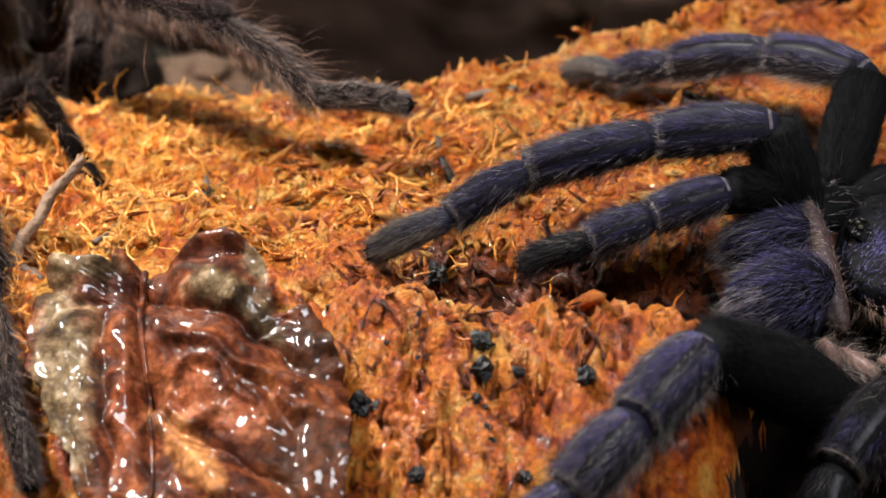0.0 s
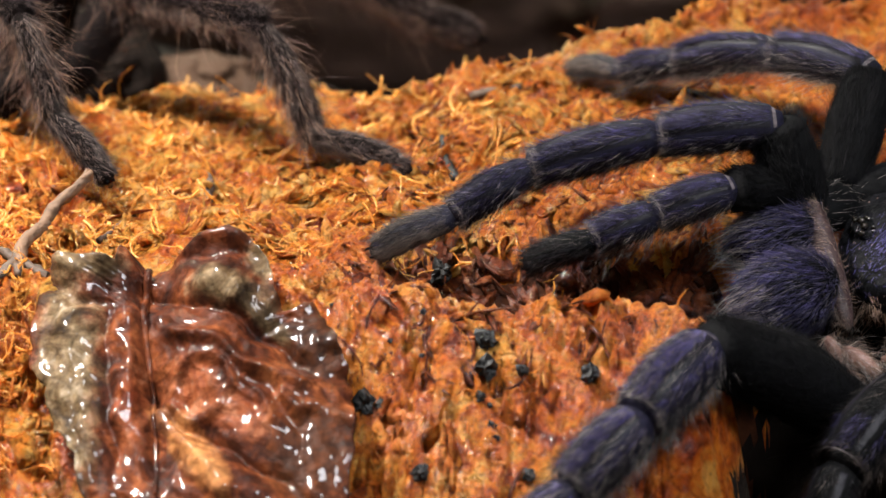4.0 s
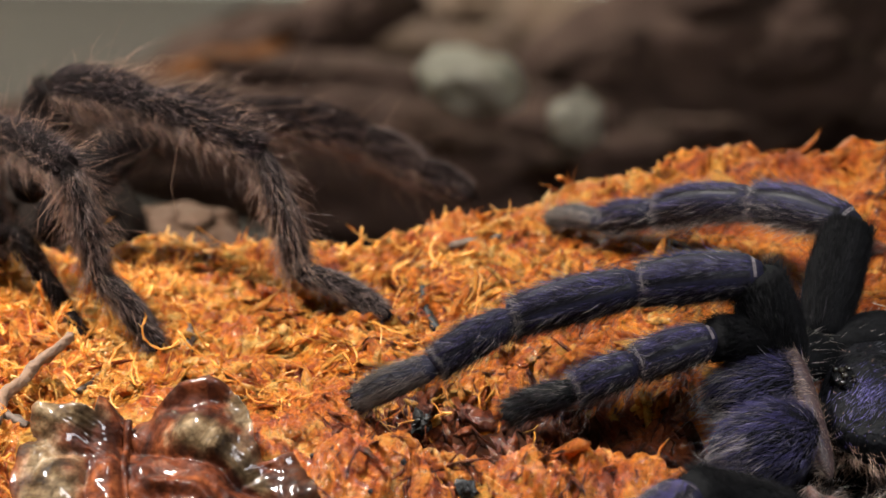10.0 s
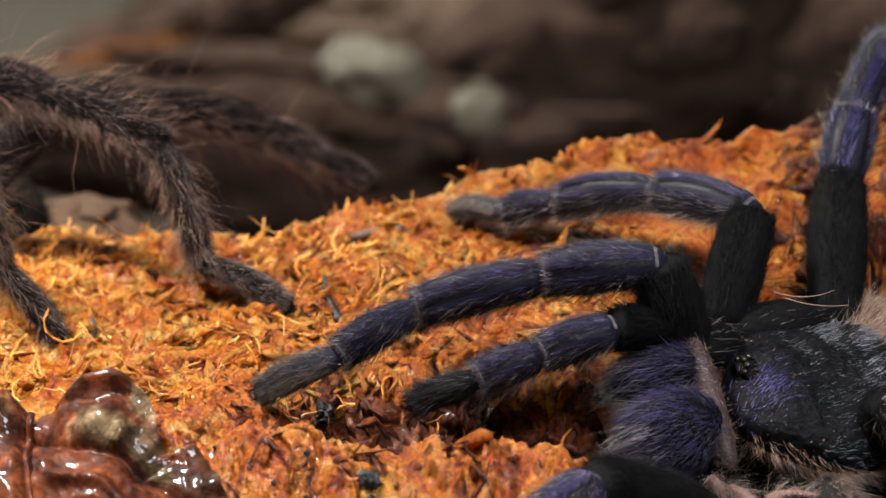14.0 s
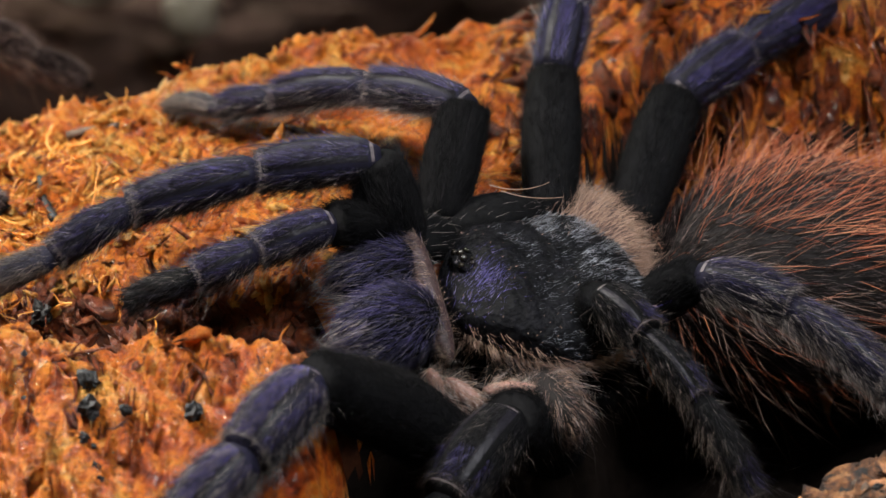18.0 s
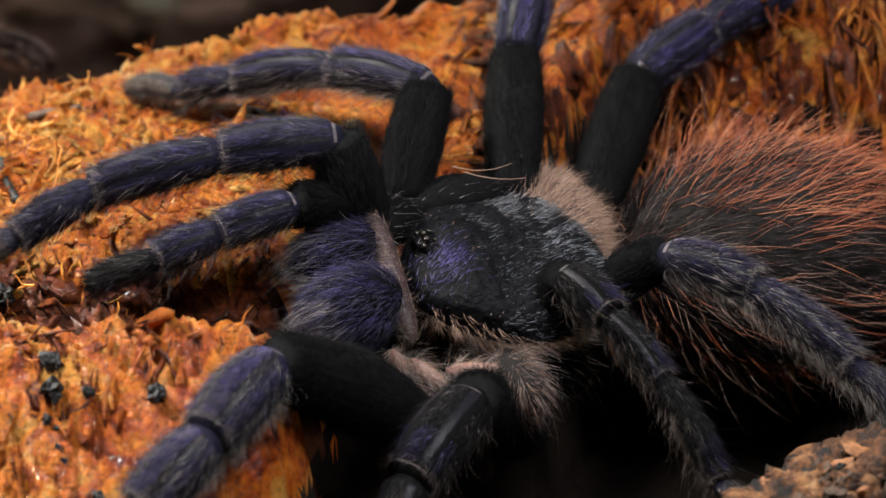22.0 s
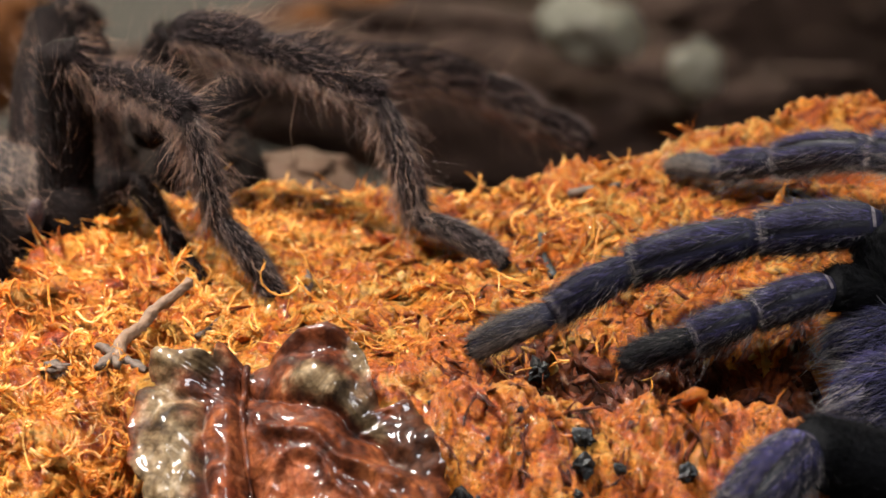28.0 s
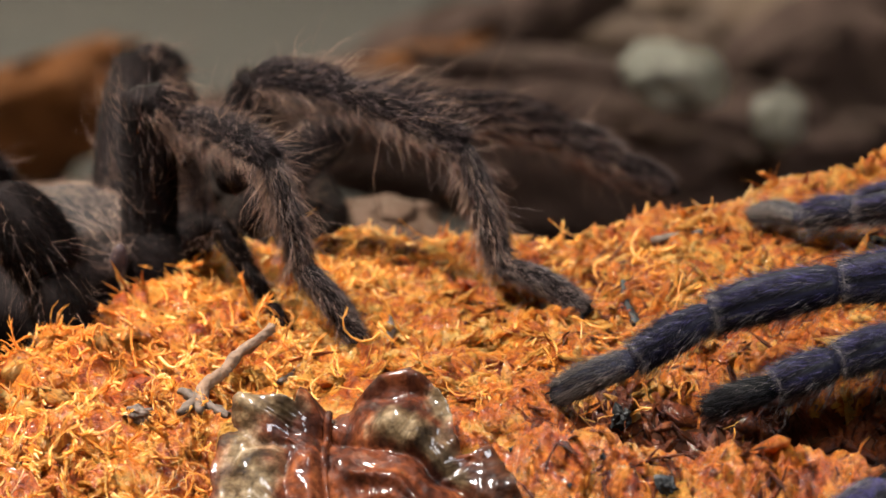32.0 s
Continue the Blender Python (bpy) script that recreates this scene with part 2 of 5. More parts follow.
def stain(nt, co, at, size, turn=0.0):
    """A stain of the blade round a place, given in millimetres: 1 inside, 0 outside, with a ragged edge."""
    mp = nt.nodes.new("ShaderNodeMapping")
    mp.vector_type = "TEXTURE"
    mp.inputs["Location"].default_value = (at[0] * 0.001, at[1] * 0.001, 0)
    mp.inputs["Rotation"].default_value = (0, 0, math.radians(turn))
    mp.inputs["Scale"].default_value = (size[0] * 0.001, size[1] * 0.001, 1.0)
    nt.links.new(co, mp.inputs[0])
    far = nt.nodes.new("ShaderNodeVectorMath")
    far.operation = "LENGTH"
    nt.links.new(mp.outputs[0], far.inputs[0])
    ragged = nt.nodes.new("ShaderNodeMath")
    ragged.operation, ragged.inputs[1].default_value = "MULTIPLY_ADD", 0.5
    nt.links.new(far.outputs["Value"], ragged.inputs[0])
    edge = nt.nodes.new("ShaderNodeMath")
    edge.operation, edge.inputs[1].default_value = "MULTIPLY", 0.7
    nt.links.new(noise_of(nt, 420.0, 5, 0.65), edge.inputs[0])
    nt.links.new(edge.outputs[0], ragged.inputs[2])
    return ramp(nt, ragged.outputs[0], [(0.62, (1, 1, 1)), (0.88, (0, 0, 0))])


def leaf_material():
    m, nt, b = material("wet_leaf")
    co = nt.nodes.new("ShaderNodeTexCoord").outputs["Object"]
    n1, n2 = noise_of(nt, 240.0, 6, 0.65, 1.0), noise_of(nt, 1100.0, 4, 0.6)
    c = ramp(nt, n1, [(0.34, (0.014, 0.004, 0.002)), (0.45, (0.050, 0.011, 0.004)), (0.55, (0.115, 0.027, 0.008)), (0.66, (0.24, 0.070, 0.022))])
    olive = ramp(nt, n1, [(0.36, (0.030, 0.016, 0.007)), (0.47, (0.095, 0.058, 0.027)), (0.58, (0.21, 0.145, 0.080)), (0.70, (0.40, 0.32, 0.23))])
    dark = ramp(nt, n1, [(0.35, (0.012, 0.004, 0.002)), (0.65, (0.085, 0.024, 0.007))])
    flesh = ramp(nt, n1, [(0.35, (0.11, 0.020, 0.006)), (0.52, (0.24, 0.065, 0.022)), (0.68, (0.42, 0.18, 0.10))])
    ochre = ramp(nt, n1, [(0.35, (0.18, 0.055, 0.014)), (0.65, (0.52, 0.23, 0.08))])
    for at, size, turn, tint in (((10.2, 3.0), (4.0, 5.0), 0, dark), ((10.0, -8.0), (4.5, 6.0), 0, dark), ((-11.2, -1.5), (3.4, 14.0), 4, olive), ((-10.6, 11.0), (3.6, 2.2), 0, olive), ((2.4, 7.4), (4.6, 1.8), -20, olive),
                                 ((4.9, 10.6), (1.7, 2.4), 0, olive), ((5.6, 4.6), (3.0, 1.0), -38, olive), ((-0.4, -1.6), (2.9, 3.1), 0, flesh), ((-5.6, -3.5), (1.5, 5.0), 0, flesh), ((0.2, -7.8), (1.8, 6.0), 35, ochre), ((4.0, -4.6), (2.4, 3.0), 30, flesh)):
        c = mixed(nt, stain(nt, co, at, size, turn), c, tint)
    c = mixed(nt, 0.5, c, ramp(nt, n2, [(0.36, (0.35, 0.3, 0.27)), (0.56, (1, 1, 1))]), "MULTIPLY")
    # net of small veins
    warp = nt.nodes.new("ShaderNodeTexNoise")
    warp.inputs["Scale"].default_value = 350.0
    nt.links.new(co, warp.inputs["Vector"])
    bent = nt.nodes.new("ShaderNodeVectorMath")
    bent.operation = "MULTIPLY_ADD"
    bent.inputs[1].default_value = (0.0016, 0.0016, 0.0016)
    nt.links.new(warp.outputs["Color"], bent.inputs[0])
    nt.links.new(co, bent.inputs[2])
    net = nt.nodes.new("ShaderNodeTexVoronoi")
    net.feature = "DISTANCE_TO_EDGE"
    net.inputs["Scale"].default_value = 620.0
    nt.links.new(bent.outputs[0], net.inputs["Vector"])
    vein = ramp(nt, net.outputs["Distance"], [(0.0, (0.45, 0.45, 0.45)), (0.14, (1, 1, 1))])
    nt.links.new(mixed(nt, 0.6, c, vein, "MULTIPLY"), b.inputs["Base Color"])
    b.inputs["Roughness"].default_value, b.inputs["Specular IOR Level"].default_value = 0.55, 0.1
    wet = ramp(nt, noise_of(nt, 130.0, 4, 0.6, 0.8), [(0.40, (0.03, 0.03, 0.03)), (0.66, (0.11, 0.11, 0.11))])
    b.inputs["Coat Weight"].default_value = 0.35
    nt.links.new(wet, b.inputs["Coat Roughness"])
    relief = plus(nt, plus(nt, noise_of(nt, 700.0, 5, 0.65, 0.6), vein, 0.10), noise_of(nt, 2200.0, 3), 0.25)
    bumped(nt, b, relief, 0.35, 0.0006)
    return m


LEAF = leaf_material()

# ---- mesh tools, all in millimetres ----
MM = 0.001
rng = np.random.default_rng(7)


def mesh_np(name, verts, tris, mats, index=None, smooth=True):
    """A mesh from arrays of points in millimetres and triangles."""
    me = bpy.data.meshes.new(name)
    verts, tris = np.asarray(verts, np.float32) * MM, np.asarray(tris, np.int32)
    me.vertices.add(len(verts))
    me.vertices.foreach_set("co", verts.ravel())
    me.loops.add(tris.size)
    me.loops.foreach_set("vertex_index", tris.ravel())
    me.polygons.add(len(tris))
    me.polygons.foreach_set("loop_start", np.arange(len(tris), dtype=np.int32) * 3)
    me.polygons.foreach_set("loop_total", np.full(len(tris), 3, np.int32))
    if index is not None:
        me.polygons.foreach_set("material_index", np.asarray(index, np.int32))
    me.polygons.foreach_set("use_smooth", np.full(len(tris), smooth))
    me.update(calc_edges=True)
    me.validate()
    for m in mats:
        me.materials.append(m)
    return me


def unit(v):
    return v / np.maximum(np.linalg.norm(v, axis=-1, keepdims=True), 1e-9)


def hairs(base, way, bend, length, radius, short=False):
    """Tapered three-sided hairs with a bend: arrays of roots, first direction, second direction, lengths and root radii."""
    n = len(base)
    way, bend = unit(way), unit(bend)
    side = unit(np.cross(way, np.where(np.abs(way[:, 2:3]) < 0.9, [[0, 0, 1.0]], [[1.0, 0, 0]])))
    other = np.cross(way, side)
    if short:
        # short coat hair: one tapered piece
        v = np.empty((n, 4, 3))
        for k in range(3):
            a = 2 * math.pi * k / 3
            v[:, k] = base + (side * math.cos(a) + other * math.sin(a)) * radius[:, None]
        v[:, 3] = base + unit(way + bend) * length[:, None]
        t = (np.arange(n) * 4)[:, None, None] + np.array([(0, 1, 3), (1, 2, 3), (2, 0, 3)])[None]
        return v.reshape(-1, 3), t.reshape(-1, 3)
    mid = base + way * (length * 0.5)[:, None]
    tip = mid + bend * (length * 0.5)[:, None]
    v = np.empty((n, 7, 3))
    for k in range(3):
        a = 2 * math.pi * k / 3
        off = side * math.cos(a) + other * math.sin(a)
        v[:, k] = base + off * radius[:, None]
        v[:, 3 + k] = mid + off * (radius * 0.72)[:, None]
    v[:, 6] = tip
    t = []
    for k in range(3):
        j = (k + 1) % 3
        t += [(k, j, 3 + j), (k, 3 + j, 3 + k), (3 + k, 3 + j, 6)]
    tris = (np.arange(n) * 7)[:, None, None] + np.array(t)[None]
    return v.reshape(-1, 3), tris.reshape(-1, 3)


def rings(centres, radii, sides=16, axis_u=None, axis_v=None):
    """A closed skin over rings: centres (n, 3), radii (n, sides). Returns points and triangles."""
    n = len(centres)
    v = []
    for k in range(n):
        a = np.arange(sides) * 2 * math.pi / sides
        v.append(centres[k] + (np.cos(a) * radii[k])[:, None] * axis_u + (np.sin(a) * radii[k])[:, None] * axis_v)
    v = np.concatenate(v)
    t = []
    for k in range(n - 1):
        for j in range(sides):
            a, b = k * sides + j, k * sides + (j + 1) % sides
            c, d = a + sides, b + sides
            t += [(a, b, d), (a, d, c)]
    for j in range(1, sides - 1):
        t.append((0, j + 1, j))
        q = (n - 1) * sides
        t.append((q, q + j, q + j + 1))
    return v, np.array(t)


def joined(parts):
    """Join (points, triangles, material index) pieces."""
    vs, ts, ix, at = [], [], [], 0
    for v, t, i in parts:
        vs.append(v)
        ts.append(t + at)
        ix.append(np.broadcast_to(i, (len(t),)))
        at += len(v)
    return np.concatenate(vs), np.concatenate(ts), np.concatenate(ix)


def part(name, me, parent, m=None, label=""):
    ob = new(name, me)
    ob.parent = parent
    if m is not None:
        ob.matrix_basis = m
    return tagged(ob, label)


# ---- the spiders' limbs ----


def segment_mesh(name, length, r0, rm, r1, mats, count, hair_len, lie, stripe=0, ring=True, bristles=0, bristle_len=3.0, flat=1.0, thin=0.028, fringe=0, knee=False, sheen=0, silver=0, trim=False, sheen_from=0.04, wire=0.62, silver_arc=(0.9, 2.4), erect=4):
    """One leg segment along +z with its hair. mats: skin, hair, stripe, joint ring, bristle, sheen. +y is its upper side."""
    sides, n = 20, 20
    thick = min(0.03, 0.16 / length)
    s = np.concatenate([[-0.06, 0.0, 0.3 / length, 0.06], np.linspace(0.12, 0.92, 12), [0.975 - thick, 0.975, 1.005, 1.04]])
    core = np.clip(s, 0, 1)
    prof = np.where(core < 0.55, r0 + (rm - r0) * np.sin(core / 0.55 * math.pi / 2), r1 + (rm - r1) * np.cos((core - 0.55) / 0.45 * math.pi / 2))
    prof[0], prof[1], prof[2], prof[-1], prof[-2] = r0 * 0.6, r0 * 0.80, r0 * 0.91, r1 * 0.4, r1 * 0.86
    if ring:
        prof[-4] = prof[-3] = prof[-3] + 0.02
    cen = np.stack([0 * s, 0.05 * length * np.sin(np.clip(s, 0, 1) * math.pi), s * length], -1)
    a = np.arange(sides) * 2 * math.pi / sides
    radii = prof[:, None] * (1 + 0.03 * np.sin(3 * a)[None] + 0.02 * np.cos(5 * a + 1)[None])
    v, t = rings(cen, radii, sides, np.array([1.0, 0, 0]), np.array([0, flat, 0]))
    idx = np.zeros(len(t), int)
    for k in range(n - 1):
        for j in range(sides):
            q = (k * sides + j) * 2
            up = abs(j - sides // 4)
            if knee and k == 1 and up <= 2:
                idx[q:q + 2] = 3
            elif ring and k == n - 4 and up <= 3:
                idx[q:q + 2] = 3
            elif stripe and up == stripe and 3 <= k <= 14:
                idx[q:q + 2] = 2
    pieces = [(v, t, idx)]

    def coat(number, mean, lift, slot, radius, lo=0.0, hi=1.0, curve=0.35, under=False, arc=None):
        u = rng.uniform(lo, hi, number)
        th = rng.uniform(math.pi * 1.1, math.pi * 1.9, number) if under else rng.uniform(0, 2 * math.pi, number)
        if arc:
            th = math.pi / 2 + rng.choice([-1, 1], number) * rng.uniform(arc[0], arc[1], number)
        if stripe and slot in (1, 5):
            near = np.abs(np.abs(th - math.pi / 2) - stripe * 2 * math.pi / sides)
            keep = ~((near < 0.21) & (u > 0.06) & (u < 0.84))
            u, th = u[keep], th[keep]
        rr = np.interp(u, core, prof)
        nrm = np.stack([np.cos(th), np.sin(th) * flat, 0 * th], -1)
        base = np.stack([np.cos(th) * rr, np.sin(th) * rr * flat + 0.05 * length * np.sin(u * math.pi), u * length], -1) - nrm * 0.03
        jit = rng.normal(0, 0.2, (len(u), 3))
        along = np.array([0, 0, 1.0])
        lf = np.clip(rng.normal(lift, lift * 0.35, len(u)), 0.05, 1.4)[:, None]
        w = along * np.cos(lf) + nrm * np.sin(lf) + jit
        b = along * (np.cos(lf) + curve) + nrm * np.sin(lf) * 0.55 + jit * 1.6
        ln = mean * np.clip(rng.lognormal(0, 0.35, len(u)), 0.4, 2.4)
        hv, ht = hairs(base, w, b, ln, np.full(len(u), radius) * rng.uniform(0.7, 1.25, len(u)), slot in (1, 5))
        pieces.append((hv, ht, slot))

    end = 0.975 - 0.3 * hair_len / length if trim else 1.0
    coat(count, hair_len, lie, 1, thin, 0.0, end)
    if ring:
        coat(max(60, count // 14), hair_len * 0.45, lie * 1.4, 4, thin * 0.7, 0.9, 0.975, 0.35, False, (0.0, 2.2))
    if sheen:
        # violet bands along the upper side, dark between them
        coat(sheen // 2, hair_len * 0.85, lie * 0.8, 5, thin, sheen_from, end - 0.02, 0.35, False, (0.0, 0.30))
        coat(sheen // 2, hair_len * 0.85, lie * 0.8, 5, thin, sheen_from, end - 0.02, 0.35, False, (0.72, 1.15))
    if silver:
        coat(silver, hair_len * 1.15, lie * 1.1, 4, thin * 0.6, 0.05, 0.95, 0.4, False, silver_arc)
    if bristles:
        coat(bristles, bristle_len, 0.75, erect, thin * wire, 0.05, 0.98, 0.25)
    if fringe:
        coat(fringe, hair_len * 1.7, 0.7, 4, thin * wire, 0.0, 1.0, 0.4, True)
    v, t, idx = joined(pieces)
    return mesh_np(name, v, t, mats, idx)


def limb_frame(a, b, up):
    """The pose of a segment from joint a to joint b (millimetres), its upper side towards up."""
    z = (Vector(b) - Vector(a)).normalized()
    x = Vector(up).cross(z).normalized()
    y = z.cross(x)
    m = Matrix((x, y, z)).transposed().to_4x4()
    m.translation = Vector(a) * MM
    return m


LEG = ("femur", "patella", "tibia", "metatarsus", "tarsus")
PALP = ("femur", "patella", "tibia", "tarsus")


def spider_leg(owner, joints, radii, looks, up=(0, 0, 1), name="leg", label="", sizes=None):
    """A leg over joints (base first). radii: one per segment. looks(segment name) gives the mesh's hair and skin. Returns the segments."""
    names = LEG if len(joints) == 6 else PALP
    back = owner.matrix_basis.inverted()
    made, first = [], None
    for k, kind in enumerate(names):
        a, b = joints[k], joints[k + 1]
        length = (Vector(b) - Vector(a)).length
        r = radii[k]
        me = segment_mesh(kind, length, r * 0.92, r * 1.08, r * 0.86, **looks(kind, length, r))
        m = back @ limb_frame(a, b, up)
        if first is None:
            first = part(name, me, owner, m, label)
            made.append(first)
        else:
            made.append(part(kind, me, first, first.matrix_basis.inverted() @ m))
    # claw tuft at the foot
    r = radii[-1]
    tip = Vector(joints[-1])
    v, t = blob(np.array([0, 0, 0.0]), (r * 0.75, r * 0.6, r * 0.5), 10, 8)
    cv, ct = hairs(np.array([[-0.25, 0, 0.2], [0.25, 0, 0.2]]) * r, np.array([[-0.3, 0.5, 1], [0.3, 0.5, 1.0]]), np.array([[-0.2, -0.7, 0.8], [0.2, -0.7, 0.8]]), np.array([r, r]) * 0.9, np.array([r, r]) * 0.16)
    v, t, ix = joined([(v, t, 0), (cv, ct, 1)])
    me = mesh_np("claw_tuft", v, t, [PAD, BLACK_SKIN], ix)
    m = limb_frame(joints[-2], joints[-1], up)
    m.translation = tip * MM
    made.append(part("claw_tuft", me, first, (back @ limb_frame(joints[0], joints[1], up)).inverted() @ back @ m))
    return made


def blob(centre, size, around=24, down=14, rough=0.0, seed=0.0):
    """An ellipsoid skin, uneven where rough is above zero."""
    th = np.linspace(0.02, math.pi - 0.02, down)
    a = np.arange(around) * 2 * math.pi / around
    p = np.stack([np.sin(th)[:, None] * np.cos(a), np.sin(th)[:, None] * np.sin(a), np.cos(th)[:, None] + 0 * a], -1).reshape(-1, 3)
    if rough:
        d = np.array([noise.fractal(Vector(q * 1.7 + seed), 1.0, 2.0, 5) for q in p])
        p = p * (1 + rough * d)[:, None]
    v = centre + p * np.array(size)
    t = []
    for k in range(down - 1):
        for j in range(around):
            q, w = k * around + j, k * around + (j + 1) % around
            t += [(q, q + around, w + around), (q, w + around, w)]
    for j in range(1, around - 1):
        t.append((0, j, j + 1))
        z = (down - 1) * around
        t.append((z, z + j + 1, z + j))
    return v, np.array(t)


def hairy_body(name, centre, size, turn, mats, coats, owner, label="", shape=None, lens=None):
    """A body part as an ellipsoid shaped by shape(points) with coats of hair: (count, length, lift, slot, radius, keep)."""
    v, t = blob(np.zeros(3), (1, 1, 1), 40, 26)
    if shape:
        v = shape(v)
    p = v * np.array(size)
    pieces = [(p, t, 0)]
    for count, ln, lift, slot, radius, keep in coats:
        q = unit(rng.normal(0, 1, (count * 2, 3)))
        q = q[keep(q)][:count]
        base = (shape(q) if shape else q) * np.array(size)
        nrm = unit(q / np.array(size))
        if shape:
            e1 = unit(np.cross(q, np.array([0.31, 0.17, 0.93])))
            e2 = np.cross(q, e1)
            c = np.cross(shape(unit(q + 0.03 * e1)) * np.array(size) - base, shape(unit(q + 0.03 * e2)) * np.array(size) - base)
            nrm = unit(c * np.sign((c * nrm).sum(-1, keepdims=True)))
        back = np.array([-1.0, 0, 0.0]) if lens is None else np.array(lens)
        along = unit(back - nrm * (nrm @ back)[:, None] + 1e-6)
        jit = rng.normal(0, 0.2, base.shape)
        w = nrm * math.sin(lift) + along * math.cos(lift) + jit
        b = nrm * math.sin(lift * 0.6) + along * (math.cos(lift) + 0.3) + jit * 1.5
        hv, ht = hairs(base - nrm * 0.05, w, b, ln * np.clip(rng.lognormal(0, 0.3, len(q)), 0.4, 2.2), np.full(len(q), radius), ln < 1.4)
        pieces.append((hv, ht, slot))
    v, t, ix = joined(pieces)
    me = mesh_np(name, v, t, mats, ix)
    m = turn.copy()
    m.translation = Vector(centre) * MM
    return part(name, me, owner, owner.matrix_basis.inverted() @ m, label)


def axes(forward, up):
    """A turn whose x looks forward and z up."""
    f = Vector(forward).normalized()
    s = Vector(up).cross(f).normalized()
    return Matrix((f, s, f.cross(s))).transposed().to_4x4()


# ---- ground ----
def step(v, a, b):
    """0 below a, 1 above b, smooth between."""
    q = np.clip((v - a) / (b - a), 0.0, 1.0)
    return q * q * (3 - 2 * q)


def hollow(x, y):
    """The hollow below the blue spider's raised legs, sunk and coloured dark for their shadow."""
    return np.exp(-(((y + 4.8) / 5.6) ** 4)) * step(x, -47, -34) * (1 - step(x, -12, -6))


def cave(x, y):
    """The gap below the brown spider, behind the edge of the moss, sunk and coloured near-black for its shadow."""
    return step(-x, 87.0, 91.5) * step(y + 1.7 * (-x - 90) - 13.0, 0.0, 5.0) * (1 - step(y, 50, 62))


def under_leaf(x, y):
    """Where the dead leaf covers the moss."""
    return (np.abs(x + 57.8) < 12.0) & (y > -34.0) & (y < -14.5)


def ground_height(x, y):
    """Height of the fibre mound in millimetres: a sloping top, a steep front, a burrow under the blue spider."""
    x, y = np.asarray(x, float), np.asarray(y, float)
    left = step(-x, 68, 98)
    crest_z = 31 + 9 * step(x, -55, -12) + 24 * step(x, -5, 55) - 3 * left
    crest_y = 36 + 10 * step(x, -50, 0) + 12 * step(x, 5, 50) - 26 * left
    edge_y = -10 - 2 * left
    edge_z = 22.5 - 1.0 * left
    q = np.clip((y - edge_y) / (crest_y - edge_y), 0, 1)
    top = edge_z + (crest_z - edge_z) * (0.8 * q + 0.2 * q * q)
    steep = 1.35 - 0.75 * left
    d = np.maximum(edge_y - y, 0)
    low = edge_z - steep * np.where(d < 6, d * d / 12, d - 3)
    b = np.maximum(y - crest_y, 0)
    drop = crest_z - np.where(b < 10, b * b * 0.05, 5 + 1.1 * (b - 10))
    z = np.where(y < edge_y, low, np.where(y > crest_y, drop, top))
    # burrow under the body, wider under the abdomen
    back = 3 + 8 * step(x, -12, -5) + 21 * step(x, 3, 15)
    hole = step(x, -16.5, -6.5) * (1 - step(y, back - 4, back + 4)) * (1 - step(x, 62, 75))
    z = z - 36 * hole
    z = z - 12.5 * hollow(x, y)
    z = z - 17.0 * cave(x, y)
    # cushions of dry moss
    z = z + 1.7 * np.sin(x * 0.62 + 1.1 * np.sin(y * 0.31)) * np.sin(y * 0.55 + 0.9 * np.sin(x * 0.27)) * step(-x, 64, 78) * (1 - step(y, 0, 14))
    # lumps
    z = z + 0.9 * np.sin(x * 0.42 + 1.3 * np.sin(y * 0.23)) * np.sin(y * 0.37 + 0.8 * np.sin(x * 0.19)) + 0.5 * np.sin(x * 0.9 + y * 0.5) * np.sin(y * 0.83 - x * 0.31)
    return np.maximum(z, -14.0)


def ropes(x, y):
    """Relief of the matted moss: ropes that run down the front and cross, shreds on the top."""
    n = lambda u, w, z: np.array([noise.noise(Vector((p, q, z))) for p, q in zip(u.ravel(), w.ravel())]).reshape(u.shape)
    bend = n(x * 0.3, y * 0.3, 5.0)
    down = 1 - 2.2 * np.abs(n(x * 0.62 + 0.9 * bend, y * 0.24, 7.0))
    cross = 1 - 2.2 * np.abs(n(x * 0.34 + y * 0.42, y * 0.30 - x * 0.24 + bend, 13.0))
    lump = n(x * 0.25, y * 0.25, 17.0)
    front = step(-y, 3, 10)
    flat = 1 - 2.0 * np.abs(n(x * 0.5 + 0.8 * bend, y * 0.55 - 0.5 * bend, 21.0))
    fuzz = np.array([noise.fractal(Vector((p * 1.1, q * 1.1, 2.0)), 0.7, 2.0, 4) for p, q in zip(x.ravel(), y.ravel())]).reshape(x.shape)
    return front * (2.5 * np.maximum(down, cross) - 1.5 + 1.0 * lump) + (1 - front) * (1.1 * flat - 0.3 + 0.9 * lump) + 0.45 * fuzz


